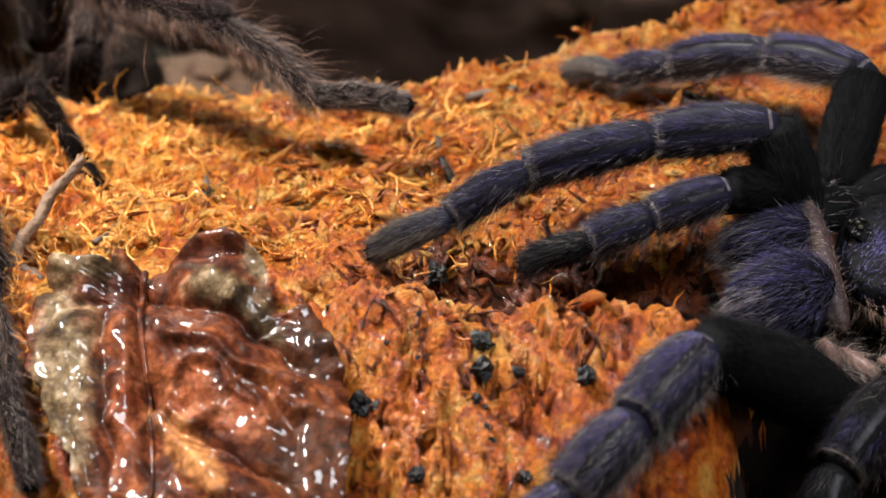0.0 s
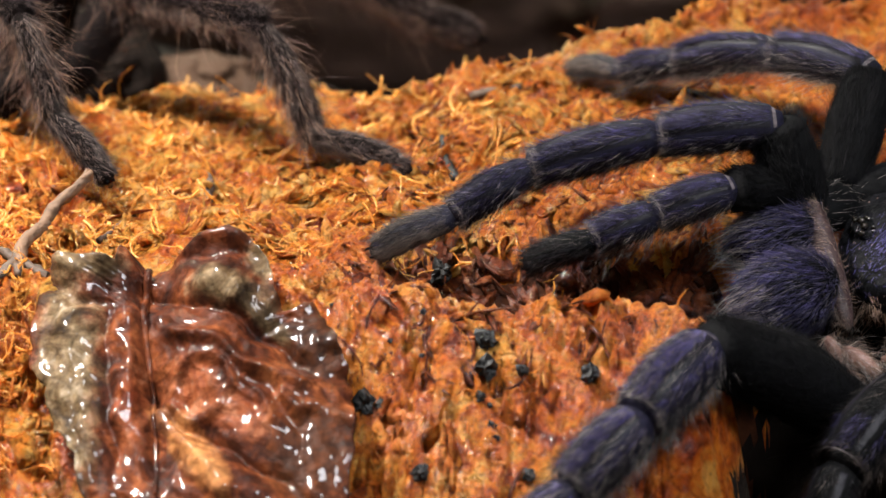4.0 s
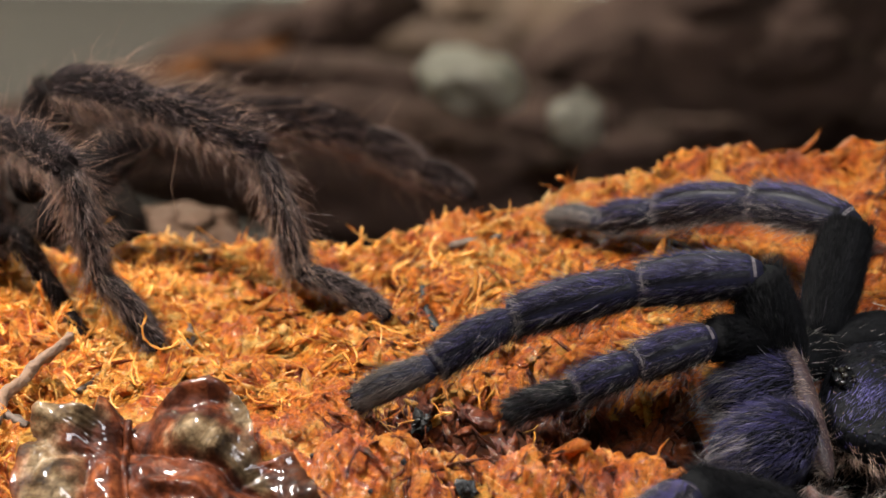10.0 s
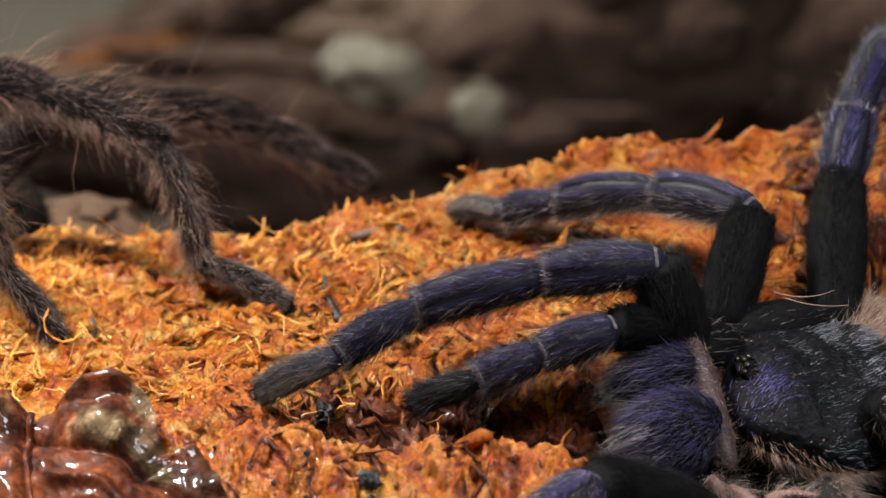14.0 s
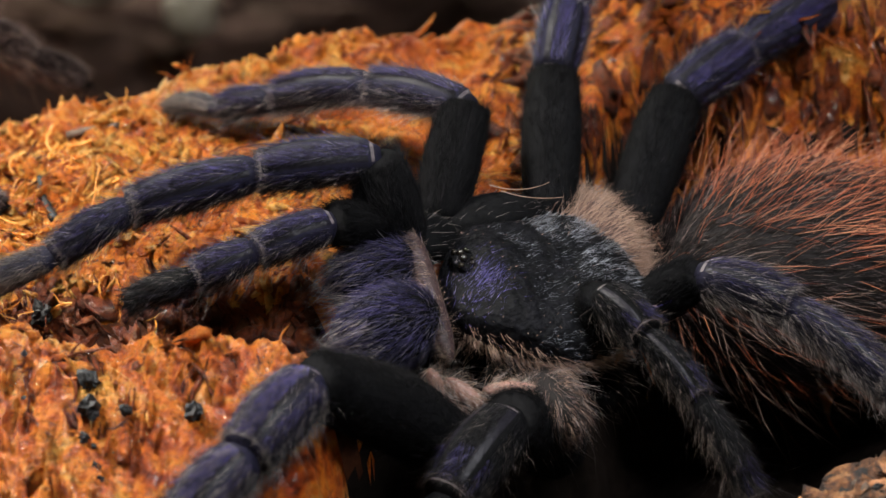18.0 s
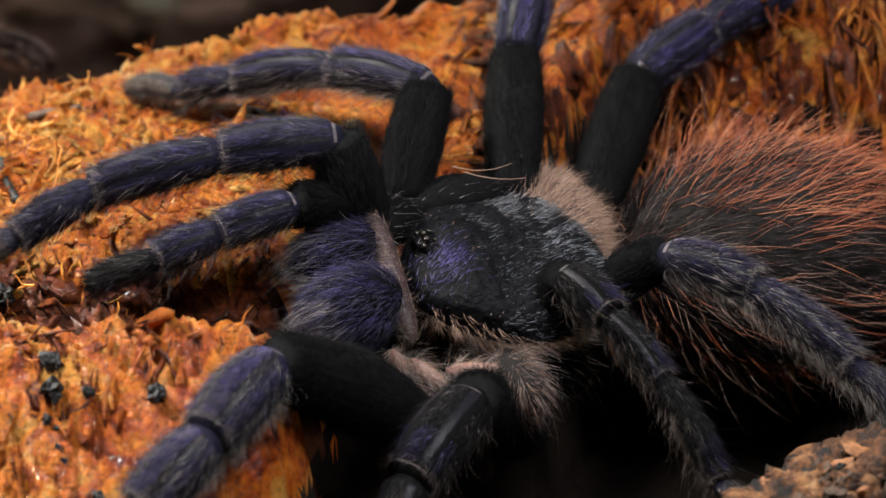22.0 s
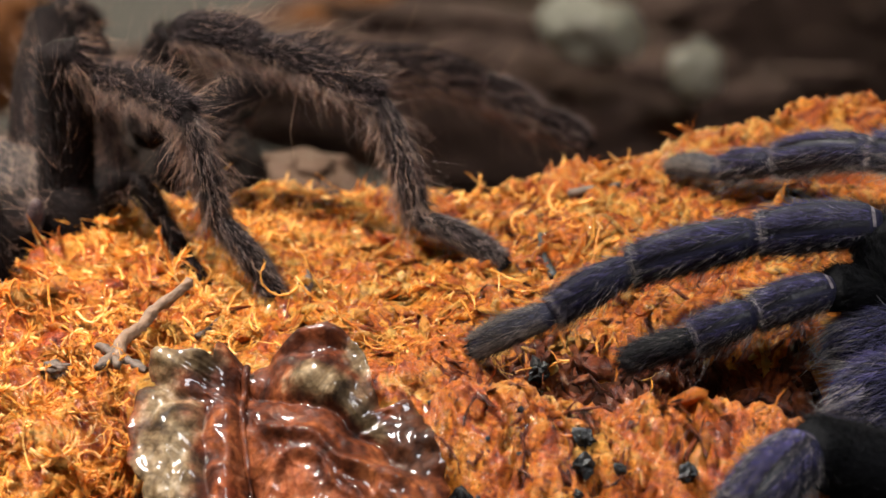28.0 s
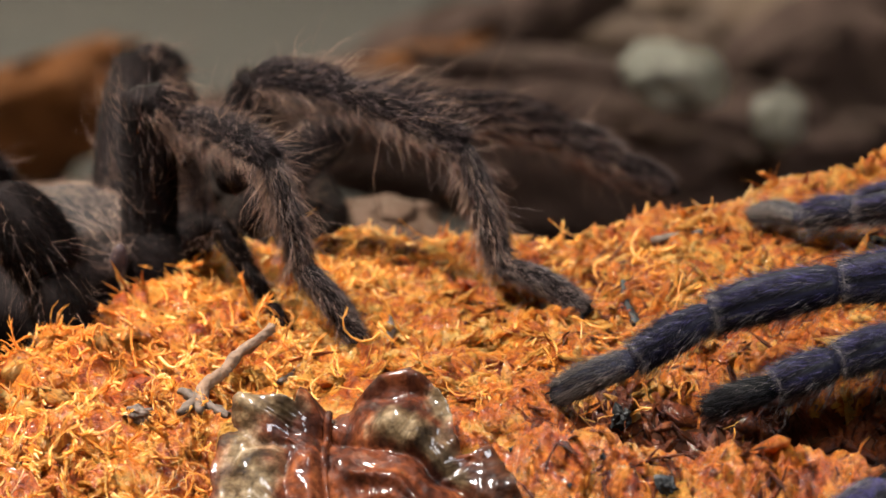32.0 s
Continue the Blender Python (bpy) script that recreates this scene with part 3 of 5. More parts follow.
def ground_sheet():
    xs = np.concatenate([np.linspace(-900, -135, 14), np.linspace(-128, -74, 80), np.linspace(-73.5, -5, 210), np.linspace(-4.4, 72, 90), np.linspace(80, 900, 14)])
    ys = np.concatenate([np.linspace(-700, -48, 10), np.linspace(-44, -6, 130), np.linspace(-5.6, 34, 95), np.linspace(34.7, 90, 70), np.linspace(97, 900, 14)])
    gx, gy = np.meshgrid(xs, ys)
    gz = ground_height(gx, gy)
    near = (gx > -130) & (gx < 74) & (gy > -46) & (gy < 92)
    gz = gz + np.where(near, ropes(gx, gy), 0.0)
    # the mound ends to both sides on the tank floor
    far = np.maximum(step(-gx, 135, 220), step(gx, 75, 160))
    gz = gz * (1 - far) - 14 * far
    v = np.stack([gx, gy, gz], -1).reshape(-1, 3)
    n, m = len(xs), len(ys)
    i = (np.arange(m - 1)[:, None] * n + np.arange(n - 1)[None]).ravel()
    t = np.concatenate([np.stack([i, i + 1, i + n + 1], -1), np.stack([i, i + n + 1, i + n], -1)])
    cy = v[t].mean(1)
    # burrow lining coloured near-black for the shadow under the blue spider's body
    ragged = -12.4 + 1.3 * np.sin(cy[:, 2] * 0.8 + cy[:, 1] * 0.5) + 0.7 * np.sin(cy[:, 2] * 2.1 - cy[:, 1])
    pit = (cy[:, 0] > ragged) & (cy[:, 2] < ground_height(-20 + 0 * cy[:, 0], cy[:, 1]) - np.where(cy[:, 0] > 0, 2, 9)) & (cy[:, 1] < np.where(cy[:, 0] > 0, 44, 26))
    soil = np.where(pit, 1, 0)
    floor = ((cy[:, 1] > 84) | (cy[:, 0] < -134) | (cy[:, 0] > 78) | (cy[:, 1] < -46) | (cy[:, 2] < -3))
    soil = np.where(floor & ~pit, 3, soil)
    # shadow under the brown spider painted near-black
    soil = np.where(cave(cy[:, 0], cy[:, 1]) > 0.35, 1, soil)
    # leg shadow painted on the floor of the hollow
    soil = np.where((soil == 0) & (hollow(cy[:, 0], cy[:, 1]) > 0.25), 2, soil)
    tagged(new("ground", mesh_np("ground", v, t, [SOIL, SHADE_AND_STUMP, HOLLOW_SHADE, FLOOR_SOIL], soil)), "orange moss mound over soil, coloured dark where the spiders' shadow falls", "ground", kind="structure")


ground_sheet()


def fibres(name, count, mat, length, width, loft, region, label, comb=0.0, sections=4):
    """Curled fibres lying on the mound, as one mesh."""
    x = rng.uniform(region[0], region[1], count * 4)
    y = rng.uniform(region[2], region[3], count * 4)
    z = ground_height(x, y)
    e = 0.6
    gx, gy = (ground_height(x + e, y) - z) / e, (ground_height(x, y + e) - z) / e
    nrm = unit(np.stack([-gx, -gy, np.ones(count * 4)], -1))
    clump = np.array([noise.noise(Vector((u * 0.22, w * 0.22, 2.0))) for u, w in zip(x, y)])
    keep = (rng.uniform(0, 4, count * 4) < (1 + 1.3 * clump) / np.maximum(nrm[:, 2], 0.25)) & (np.abs(nrm[:, 0]) < 0.93) & (rng.uniform(0, 0.7, count * 4) > hollow(x, y) - 0.12) & (z > -10) & (nrm[:, 1] < 0.6) & (cave(x, y) < 0.3) & ~under_leaf(x, y) & ~((x > -18) & (x < 14) & (y < 16)) & ~((x > -13) & (z < 12))
    x, y, z, nrm = x[keep], y[keep], z[keep], nrm[keep]
    n = len(x)
    down = np.stack([0 * x, 0 * x, 0 * x - 1.0], -1)
    down = unit(down - nrm * (nrm * down).sum(-1, keepdims=True) + 1e-6)
    rnd = rng.normal(0, 1, (n, 3))
    rnd = unit(rnd - nrm * (nrm * rnd).sum(-1, keepdims=True))
    steep = np.clip((1 - nrm[:, 2]) * 3.0, 0, 1)[:, None] * comb
    way = unit(rnd * (1 - steep) + down * steep * np.sign(rng.normal(0.3, 1, (n, 1))) + nrm * rng.normal(loft, 0.22, (n, 1)))
    ln = length * np.clip(rng.lognormal(0, 0.45, n), 0.35, 2.8)
    wd = width * np.clip(rng.lognormal(0, 0.5, n), 0.3, 3.2)
    p = np.stack([x, y, z], -1) + nrm * rng.uniform(-0.3, 0.9, (n, 1)) - way * (ln * 0.5)[:, None]
    side = unit(np.cross(way, nrm + rng.normal(0, 0.5, (n, 3))))
    turn = rng.normal(0, 1.3, (n, 1)) / sections
    lift = rng.normal(-0.25, 0.8, (n, 1)) / sections
    vs = np.empty((n, sections, 3, 3))
    for k in range(sections):
        taper = 1.0 - 0.75 * abs(2 * k / (sections - 1) - 0.9) ** 2 * 0.8
        up = np.cross(side, way)
        w = (wd * taper)[:, None]
        vs[:, k, 0], vs[:, k, 1], vs[:, k, 2] = p + side * w * 0.5, p - side * w * 0.5, p + up * w * 0.38
        p = p + way * (ln / (sections - 1))[:, None]
        way = unit(way + side * turn * 1.4 + up * lift * 1.2 + rng.normal(0, 0.10, (n, 3)))
        side = unit(side - way * (side * way).sum(-1, keepdims=True))
    t = []
    for k in range(sections - 1):
        for j in range(3):
            a, b = k * 3 + j, k * 3 + (j + 1) % 3
            t += [(a, b, b + 3), (a, b + 3, a + 3)]
    z0 = (sections - 1) * 3
    t += [(0, 2, 1), (z0, z0 + 1, z0 + 2)]
    tris = (np.arange(n) * sections * 3)[:, None, None] + np.array(t)[None]
    tagged(new(name, mesh_np(name, vs.reshape(-1, 3), tris.reshape(-1, 3), [mat])), label, "fibre", kind="stuff")




def moss(name, count, mat, length, width, loft, region, label, comb, leaflets, spread, sections=6, curl=2.8, leaf=1.0):
    """Moss strands: curved stems set with small pointed leaflets, as one mesh."""
    x = rng.uniform(region[0], region[1], count * 4)
    y = rng.uniform(region[2], region[3], count * 4)
    z = ground_height(x, y)
    e = 0.6
    gx, gy = (ground_height(x + e, y) - z) / e, (ground_height(x, y + e) - z) / e
    nrm = unit(np.stack([-gx, -gy, np.ones(count * 4)], -1))
    clump = np.array([noise.noise(Vector((u * 0.22, w * 0.22, 2.0))) for u, w in zip(x, y)])
    keep = (rng.uniform(0, 4, count * 4) < (1 + 1.3 * clump) / np.maximum(nrm[:, 2], 0.25)) & (np.abs(nrm[:, 0]) < 0.93) & (rng.uniform(0, 0.7, count * 4) > hollow(x, y) - 0.12) & (z > -11) & (nrm[:, 1] < 0.6) & (cave(x, y) < 0.3) & ~under_leaf(x, y) & ~((x > -16) & (x < 14) & (y < 16)) & ~((x > -13) & (z < 12))
    x, y, z, nrm = x[keep], y[keep], z[keep], nrm[keep]
    n = len(x)
    down = np.tile([[0.0, 0.0, -1.0]], (n, 1))
    down = unit(down - nrm * (nrm * down).sum(-1, keepdims=True) + 1e-6)
    rnd = rng.normal(0, 1, (n, 3))
    rnd = unit(rnd - nrm * (nrm * rnd).sum(-1, keepdims=True))
    steep = np.clip((1 - nrm[:, 2]) * 3.5, 0, 1)[:, None] * comb
    way = unit(rnd * (1 - steep) + down * steep * np.sign(rng.normal(0.4, 1, (n, 1))) + nrm * rng.normal(loft, 0.25, (n, 1)))
    ln = length * np.clip(rng.lognormal(0, 0.4, n), 0.4, 2.4)
    wd = width * np.clip(rng.lognormal(0, 0.4, n), 0.4, 2.4)
    p = np.stack([x, y, z], -1) + nrm * rng.uniform(-0.2, 0.9, (n, 1)) - way * (ln * 0.5)[:, None]
    side = unit(np.cross(way, nrm + rng.normal(0, 0.4, (n, 3))))
    turn = rng.normal(0, curl, (n, 1)) / sections
    lift = rng.normal(-0.2, curl * 0.55, (n, 1)) / sections
    pts, ways, sides = [], [], []
    for k in range(sections):
        pts.append(p)
        ways.append(way)
        sides.append(side)
        p = p + way * (ln / (sections - 1))[:, None]
        up = np.cross(side, way)
        way = unit(way + side * turn * 1.3 + up * lift * 1.2 + rng.normal(0, 0.12, (n, 3)))
        side = unit(side - way * (side * way).sum(-1, keepdims=True))
    pts, ways, sides = np.stack(pts, 1), np.stack(ways, 1), np.stack(sides, 1)
    # stems
    ups = np.cross(sides, ways)
    taper = np.linspace(1.0, 0.35, sections)[None, :, None] * wd[:, None, None]
    st = np.stack([pts + sides * taper * 0.3, pts - sides * taper * 0.3, pts + ups * taper * 0.3], 2)
    t = []
    for k in range(sections - 1):
        for j in range(3):
            a, b = k * 3 + j, k * 3 + (j + 1) % 3
            t += [(a, b, b + 3), (a, b + 3, a + 3)]
    stem_t = ((np.arange(n) * sections * 3)[:, None, None] + np.array(t)[None]).reshape(-1, 3)
    pieces = [(st.reshape(-1, 3), stem_t, 0)]
    # leaflets: keeled, pointed, bent towards the tip
    q = rng.uniform(0, sections - 1.001, (n, leaflets))
    k = q.astype(int)
    f = (q - k)[..., None]
    row = np.arange(n)[:, None]
    c = (pts[row, k] * (1 - f) + pts[row, k + 1] * f).reshape(-1, 3)
    w, s = ways[row, k].reshape(-1, 3), sides[row, k].reshape(-1, 3)
    u = np.cross(s, w)
    th = rng.uniform(0, 2 * math.pi, len(c))[:, None]
    rad = s * np.cos(th) + u * np.sin(th)
    tan = np.cross(w, rad)
    sp = np.clip(rng.normal(spread, 0.25, (len(c), 1)), 0.05, 1.4)
    out = w * np.cos(sp) + rad * np.sin(sp)
    size = (np.repeat(wd, leaflets) * leaf * rng.uniform(0.7, 1.5, len(c)))[:, None]
    lv = np.stack([c, c + out * size * 0.5 + tan * size * 0.13, c + out * size * 0.55 - rad * size * 0.08, c + out * size * 0.5 - tan * size * 0.13, c + (out + w * 0.35) * size * 1.2], 1)
    lt = ((np.arange(len(c)) * 5)[:, None, None] + np.array([(0, 1, 2), (0, 2, 3), (1, 4, 2), (2, 4, 3)])[None]).reshape(-1, 3)
    pieces.append((lv.reshape(-1, 3), lt, 0))
    v, t, ix = joined(pieces)
    tagged(new(name, mesh_np(name, v, t, [mat])), label, "moss", kind="stuff")


def flakes(name, count, mat, size, region, label, comb, lie=0.35, sunk=False, category="moss"):
    """Crumpled shreds of moss pressed into the mound, as one mesh."""
    kinds = []
    for k in range(16):
        v, t = blob(np.zeros(3), (1, 1, 1), *((8, 5, 0.8, k * 5.3) if category == "moss" else (6, 4)))
        kinds.append(v)
    kinds = np.stack(kinds)
    x = rng.uniform(region[0], region[1], count * 4)
    y = rng.uniform(region[2], region[3], count * 4)
    z = ground_height(x, y)
    e = 0.6
    gx, gy = (ground_height(x + e, y) - z) / e, (ground_height(x, y + e) - z) / e
    nrm = unit(np.stack([-gx, -gy, np.ones(count * 4)], -1))
    clump = np.array([noise.noise(Vector((u * 0.3, w * 0.3, 6.0))) for u, w in zip(x, y)])
    keep = (rng.uniform(0, 4, count * 4) < (1 + 1.6 * clump) / np.maximum(nrm[:, 2], 0.25)) & ((hollow(x, y) > 0.12) if sunk else (rng.uniform(0, 0.7, count * 4) > hollow(x, y) * 2.5)) & (z > -11) & (nrm[:, 1] < 0.6) & (cave(x, y) < 0.3) & ~under_leaf(x, y) & ~((x > -16) & (x < 14) & (y < 16)) & ~((x > -13) & (z < 12))
    x, y, z, nrm = x[keep], y[keep], z[keep], nrm[keep]
    n = len(x)
    rnd = rng.normal(0, 1, (n, 3))
    down = np.tile([[0.0, 0.0, -1.0]], (n, 1))
    steep = np.clip((1 - nrm[:, 2]) * 3.5, 0, 1)[:, None] * comb
    way = unit(rnd * (1 - steep) + down * steep * 2)
    way = unit(way - nrm * (nrm * way).sum(-1, keepdims=True) * (1 - lie))
    side = unit(np.cross(nrm + rng.normal(0, 0.3, (n, 3)), way))
    up = np.cross(way, side)
    sc = np.clip(rng.lognormal(-0.1, 0.4, n), 0.35, 1.7)[:, None]
    a, b, c = (size[k] * sc * rng.uniform(0.6, 1.5, (n, 1)) for k in range(3))
    f = kinds[rng.integers(0, 16, n)]
    centre = np.stack([x, y, z], -1) + nrm * (rng.uniform(-0.3, 0.5, (n, 1)) if category == "moss" else rng.uniform(0.5, 1.1, (n, 1)))
    v = centre[:, None] + f[..., :1] * (way * a)[:, None] + f[..., 1:2] * (side * b)[:, None] + f[..., 2:] * (up * c)[:, None]
    tris = (np.arange(n) * f.shape[1])[:, None, None] + t[None]
    tagged(new(name, mesh_np(name, v.reshape(-1, 3), tris.reshape(-1, 3), [mat])), label, category, kind="stuff")


def tufts(name, clumps, per, mat, length, width, region, label, comb, loft, curl, thick=0.4, spread=0.45, sections=7, gather=0.12):
    """Moss in tufts: tapered flat shreds that leave one root together and curl one way, as one mesh."""
    x = rng.uniform(region[0], region[1], clumps * 4)
    y = rng.uniform(region[2], region[3], clumps * 4)
    z = ground_height(x, y)
    e = 0.8
    gx, gy = (ground_height(x + e, y) - z) / e, (ground_height(x, y + e) - z) / e
    nrm = unit(np.stack([-gx, -gy, np.ones(clumps * 4)], -1))
    keep = (rng.uniform(0, 4, clumps * 4) < 1.0 / np.maximum(nrm[:, 2], 0.3)) & (np.abs(nrm[:, 0]) < 0.93) & (rng.uniform(0, 0.7, clumps * 4) > hollow(x, y) * 2.2 - 0.12) & (z > -11) & (nrm[:, 1] < 0.6) & (cave(x, y) < 0.3) & ~under_leaf(x, y) & ~((x > -16) & (x < 14) & (y < 16)) & ~((x > -13) & (z < 12))
    x, y, z, nrm = x[keep], y[keep], z[keep], nrm[keep]
    n = len(x)
    # one flow over the mound, so that neighbours lie alike
    angle = np.array([4.5 * noise.noise(Vector((u * 0.05, w * 0.05, 3.0))) + 2.0 * noise.noise(Vector((u * 0.16, w * 0.16, 8.0))) for u, w in zip(x, y)]) + rng.normal(0, 0.5, n)
    flow = np.stack([np.cos(angle), np.sin(angle), 0 * x], -1)
    down = np.tile([[0.0, 0.0, -1.0]], (n, 1))
    down = unit(down - nrm * (nrm * down).sum(-1, keepdims=True) + 1e-6)
    steep = np.clip((1 - nrm[:, 2]) * 3.0, 0, 1)[:, None] * comb
    flow = unit(flow - nrm * (nrm * flow).sum(-1, keepdims=True))
    main = unit(flow * (1 - steep) + down * steep * np.sign(rng.normal(0.6, 1, (n, 1))))
    turn0, lift0 = rng.normal(0, curl, n), rng.normal(-0.35, 0.5 * curl, n)
    i = np.repeat(np.arange(n), per)
    m = len(i)
    up = nrm[i]
    across = np.cross(up, main[i])
    p = np.stack([x, y, z], -1)[i] + across * rng.normal(0, length * gather, (m, 1)) + main[i] * rng.normal(-length * 0.25, length * 0.2, (m, 1)) + up * rng.uniform(-0.5, 0.5, (m, 1))
    way = unit(main[i] + across * rng.normal(0, spread, (m, 1)) + up * rng.normal(loft, 0.16, (m, 1)))
    ln = length * np.clip(rng.lognormal(0, 0.35, m), 0.4, 2.2)
    wd = width * np.clip(rng.lognormal(0, 0.4, m), 0.35, 2.2)
    side = unit(np.cross(way, up + rng.normal(0, 0.35, (m, 3))))
    turn = ((turn0[i] + rng.normal(0, curl * 0.7, m)) / sections)[:, None]
    lift = ((lift0[i] + rng.normal(0, curl * 0.4, m)) / sections)[:, None]
    vs = np.empty((m, sections, 3, 3))
    for k in range(sections):
        f = k / (sections - 1)
        w = (wd * (0.35 + 1.3 * f * (1 - f) * 2 - 0.32 * f) * rng.uniform(0.6, 1.4, m))[:, None]
        top = np.cross(side, way)
        top = top * np.sign((top * up).sum(-1, keepdims=True) + 1e-6)
        vs[:, k, 0], vs[:, k, 1], vs[:, k, 2] = p + side * w * 0.5, p - side * w * 0.5, p + top * w * thick
        p = p + way * (ln / (sections - 1))[:, None]
        way = unit(way + side * turn * 1.3 + top * lift * 1.2 + rng.normal(0, 0.13, (m, 3)))
        side = unit(side - way * (side * way).sum(-1, keepdims=True))
    t = []
    for k in range(sections - 1):
        for j in range(3):
            a, b = k * 3 + j, k * 3 + (j + 1) % 3
            t += [(a, b, b + 3), (a, b + 3, a + 3)]
    tris = (np.arange(m) * sections * 3)[:, None, None] + np.array(t)[None]
    tagged(new(name, mesh_np(name, vs.reshape(-1, 3), tris.reshape(-1, 3), [mat])), label, "moss", kind="stuff")


flakes("wet_moss_clump", 3400, WET_CLUMP, (1.2, 0.42, 0.3), (-76, 62, -36, 74), "wet orange moss clumps matted over the mound", 0.9, 0.12)
flakes("dry_moss_clump", 1200, SOFT_CLUMP, (1.2, 0.5, 0.36), (-128, -66, -32, 42), "soft yellow moss clumps on the mound", 0.2, 0.25)
flakes("pale_moss_clump", 1500, SOFT_CLUMP, (1.2, 0.45, 0.28), (-76, -14, -4, 46), "pale yellow moss clumps on top of the mound", 0.2)
# dark clumps deepen the painted leg shadow in the hollow
flakes("shade_damp_moss_clump", 1000, SHADE_DAMP_CLUMP, (1.4, 0.5, 0.35), (-48, -6, -13, 5), "dark moss clumps standing in for shade in the hollow under the raised legs", 0.3, 0.2, True)
flakes("brown_moss_clump", 900, SHADE_DAMP_CLUMP, (1.6, 0.6, 0.4), (0, 62, 16, 74), "dark brown moss clumps on the slope behind the blue spider", 0.9, 0.12)
tufts("wet_moss_tuft", 1100, 5, WET_CLUMP, 3.2, 0.46, (-78, 50, -36, 66), "ropes of wet orange moss matted over the mound", 0.8, -0.03, 0.6, 0.3, 0.2, 6, 0.09)
tufts("dark_moss_tuft", 230, 4, SHADE_DAMP_CLUMP, 2.8, 0.42, (-66, 62, -34, 60), "wet brown rotting moss tufts between the orange ones", 0.8, -0.05, 0.6, 0.3, 0.2, 6, 0.09)
# wet brown tufts, also dark in place of the legs' shade
tufts("brown_moss_tuft", 420, 4, SHADE_DAMP_CLUMP, 2.6, 0.42, (-48, -12, -18, 34), "wet brown moss tufts, darkening the shade under the raised legs", 0.8, -0.02, 0.6, 0.3, 0.2, 6, 0.09)
tufts("pale_moss_tuft", 330, 6, SOFT_CLUMP, 2.8, 0.44, (-80, -34, -4, 48), "pale yellow moss tufts on top of the mound", 0.3, 0.0, 0.7, 0.3, 0.3, 6, 0.1)
tufts("wet_moss_thread", 420, 4, FIBRE, 2.2, 0.14, (-112, 40, -36, 56), "thin wet orange moss threads over the tufts", 0.7, 0.05, 1.0, 0.5, 0.5, 5)
tufts("hanging_moss", 150, 7, SHADE_DAMP_CLUMP, 8.0, 0.75, (4, 64, 14, 74), "long dark brown moss ropes hanging down the slope", 0.95, 0.02, 0.6, 0.35, 0.16, 6, 0.07)
tufts("hanging_moss_rope", 150, 8, WET_CLUMP, 8.0, 0.75, (8, 64, 14, 74), "long orange moss ropes hanging down the slope", 0.95, 0.05, 0.6, 0.35, 0.14, 6, 0.06)
tufts("dry_moss_tuft", 330, 6, SOFT_CLUMP, 3.4, 0.42, (-128, -66, -34, 40), "dry yellow moss tufts on the mound", 0.2, 0.05, 1.2, 0.35, 0.4, 6, 0.1)
moss("dry_moss", 2300, FLUFF, 3.4, 0.46, -0.05, (-128, -66, -32, 40), "dry yellow feathery moss strands on the mound", 0.1, 84, 0.7, 8, 2.1, 0.62)
moss("pale_moss", 350, FLUFF, 3.4, 0.42, -0.06, (-76, -34, -5, 42), "pale yellow moss strands on top of the mound", 0.1, 40, 0.6, 7, 1.8, 0.65)
fibres("moss_shred", 2200, FLUFF, 1.7, 0.08, 0.1, (-128, -55, -32, 42), "fine yellow moss shreds on the mound", 0.2, 4)
fibres("moss_thread", 160, FLUFF, 4.0, 0.06, -0.05, (-128, 0, -30, 30), "fine pale yellow threads over the moss", 0.1, 6)

# ---- blue spider ----


def blue_looks(kind, length, r):
    dense = int(430 * length * (0.5 + r * 0.35))
    if kind == "femur":
        return dict(mats=[BLACK_SKIN, BLACK_HAIR, STRIPE, BLACK_SKIN, BLACK_HAIR, VIOLET_HAIR], count=int(dense * 0.8), hair_len=1.2, lie=0.3, ring=True, thin=0.022, bristles=int(length * 8), bristle_len=2.2)
    if kind == "tarsus":
        return dict(mats=[BLUE_SKIN, TARSUS_HAIR, PAD, PAD, FRINGE_HAIR], count=dense, hair_len=0.8, lie=0.3, ring=False, bristles=int(length * 8), bristle_len=2.2, thin=0.02, fringe=int(length * 34), silver=int(length * 230), flat=0.78, silver_arc=(0.42, 1.4))
    return dict(mats=[BLUE_SKIN, BLUE_HAIR, STRIPE, JOINT, SILVER_HAIR, VIOLET_HAIR], count=dense, hair_len=1.25, lie=0.34, stripe=2 if kind in ("patella", "tibia") else 0, bristles=int(length * 34), bristle_len=2.2, thin=0.019, fringe=int(length * 64), knee=kind == "patella", sheen=int(dense * (0.19 if kind != "metatarsus" else 0.14)), silver=int(length * 26), trim=True, erect=1)


def dim_looks(kind, length, r):
    """Blacker legs with sparse long grey hairs."""
    look_of = blue_looks(kind, length, r)
    if kind in ("patella", "tibia", "metatarsus"):
        look_of.update(mats=[BLACK_SKIN, DIM_HAIR, STRIPE, JOINT, FRINGE_HAIR, VIOLET_HAIR], hair_len=1.3, sheen=int(look_of["sheen"] * 0.3), sheen_from=0.6, silver=int(length * 10), fringe=int(length * 26), bristles=int(length * 6), bristle_len=3.6)
    return look_of


def silver_looks(kind, length, r):
    """A leg with a thick silver coat over the blue."""
    look_of = blue_looks(kind, length, r)
    if kind in ("patella", "tibia", "metatarsus"):
        look_of.update(silver=int(length * 62), silver_arc=(0.0, 2.0), fringe=int(length * 70))
    return look_of


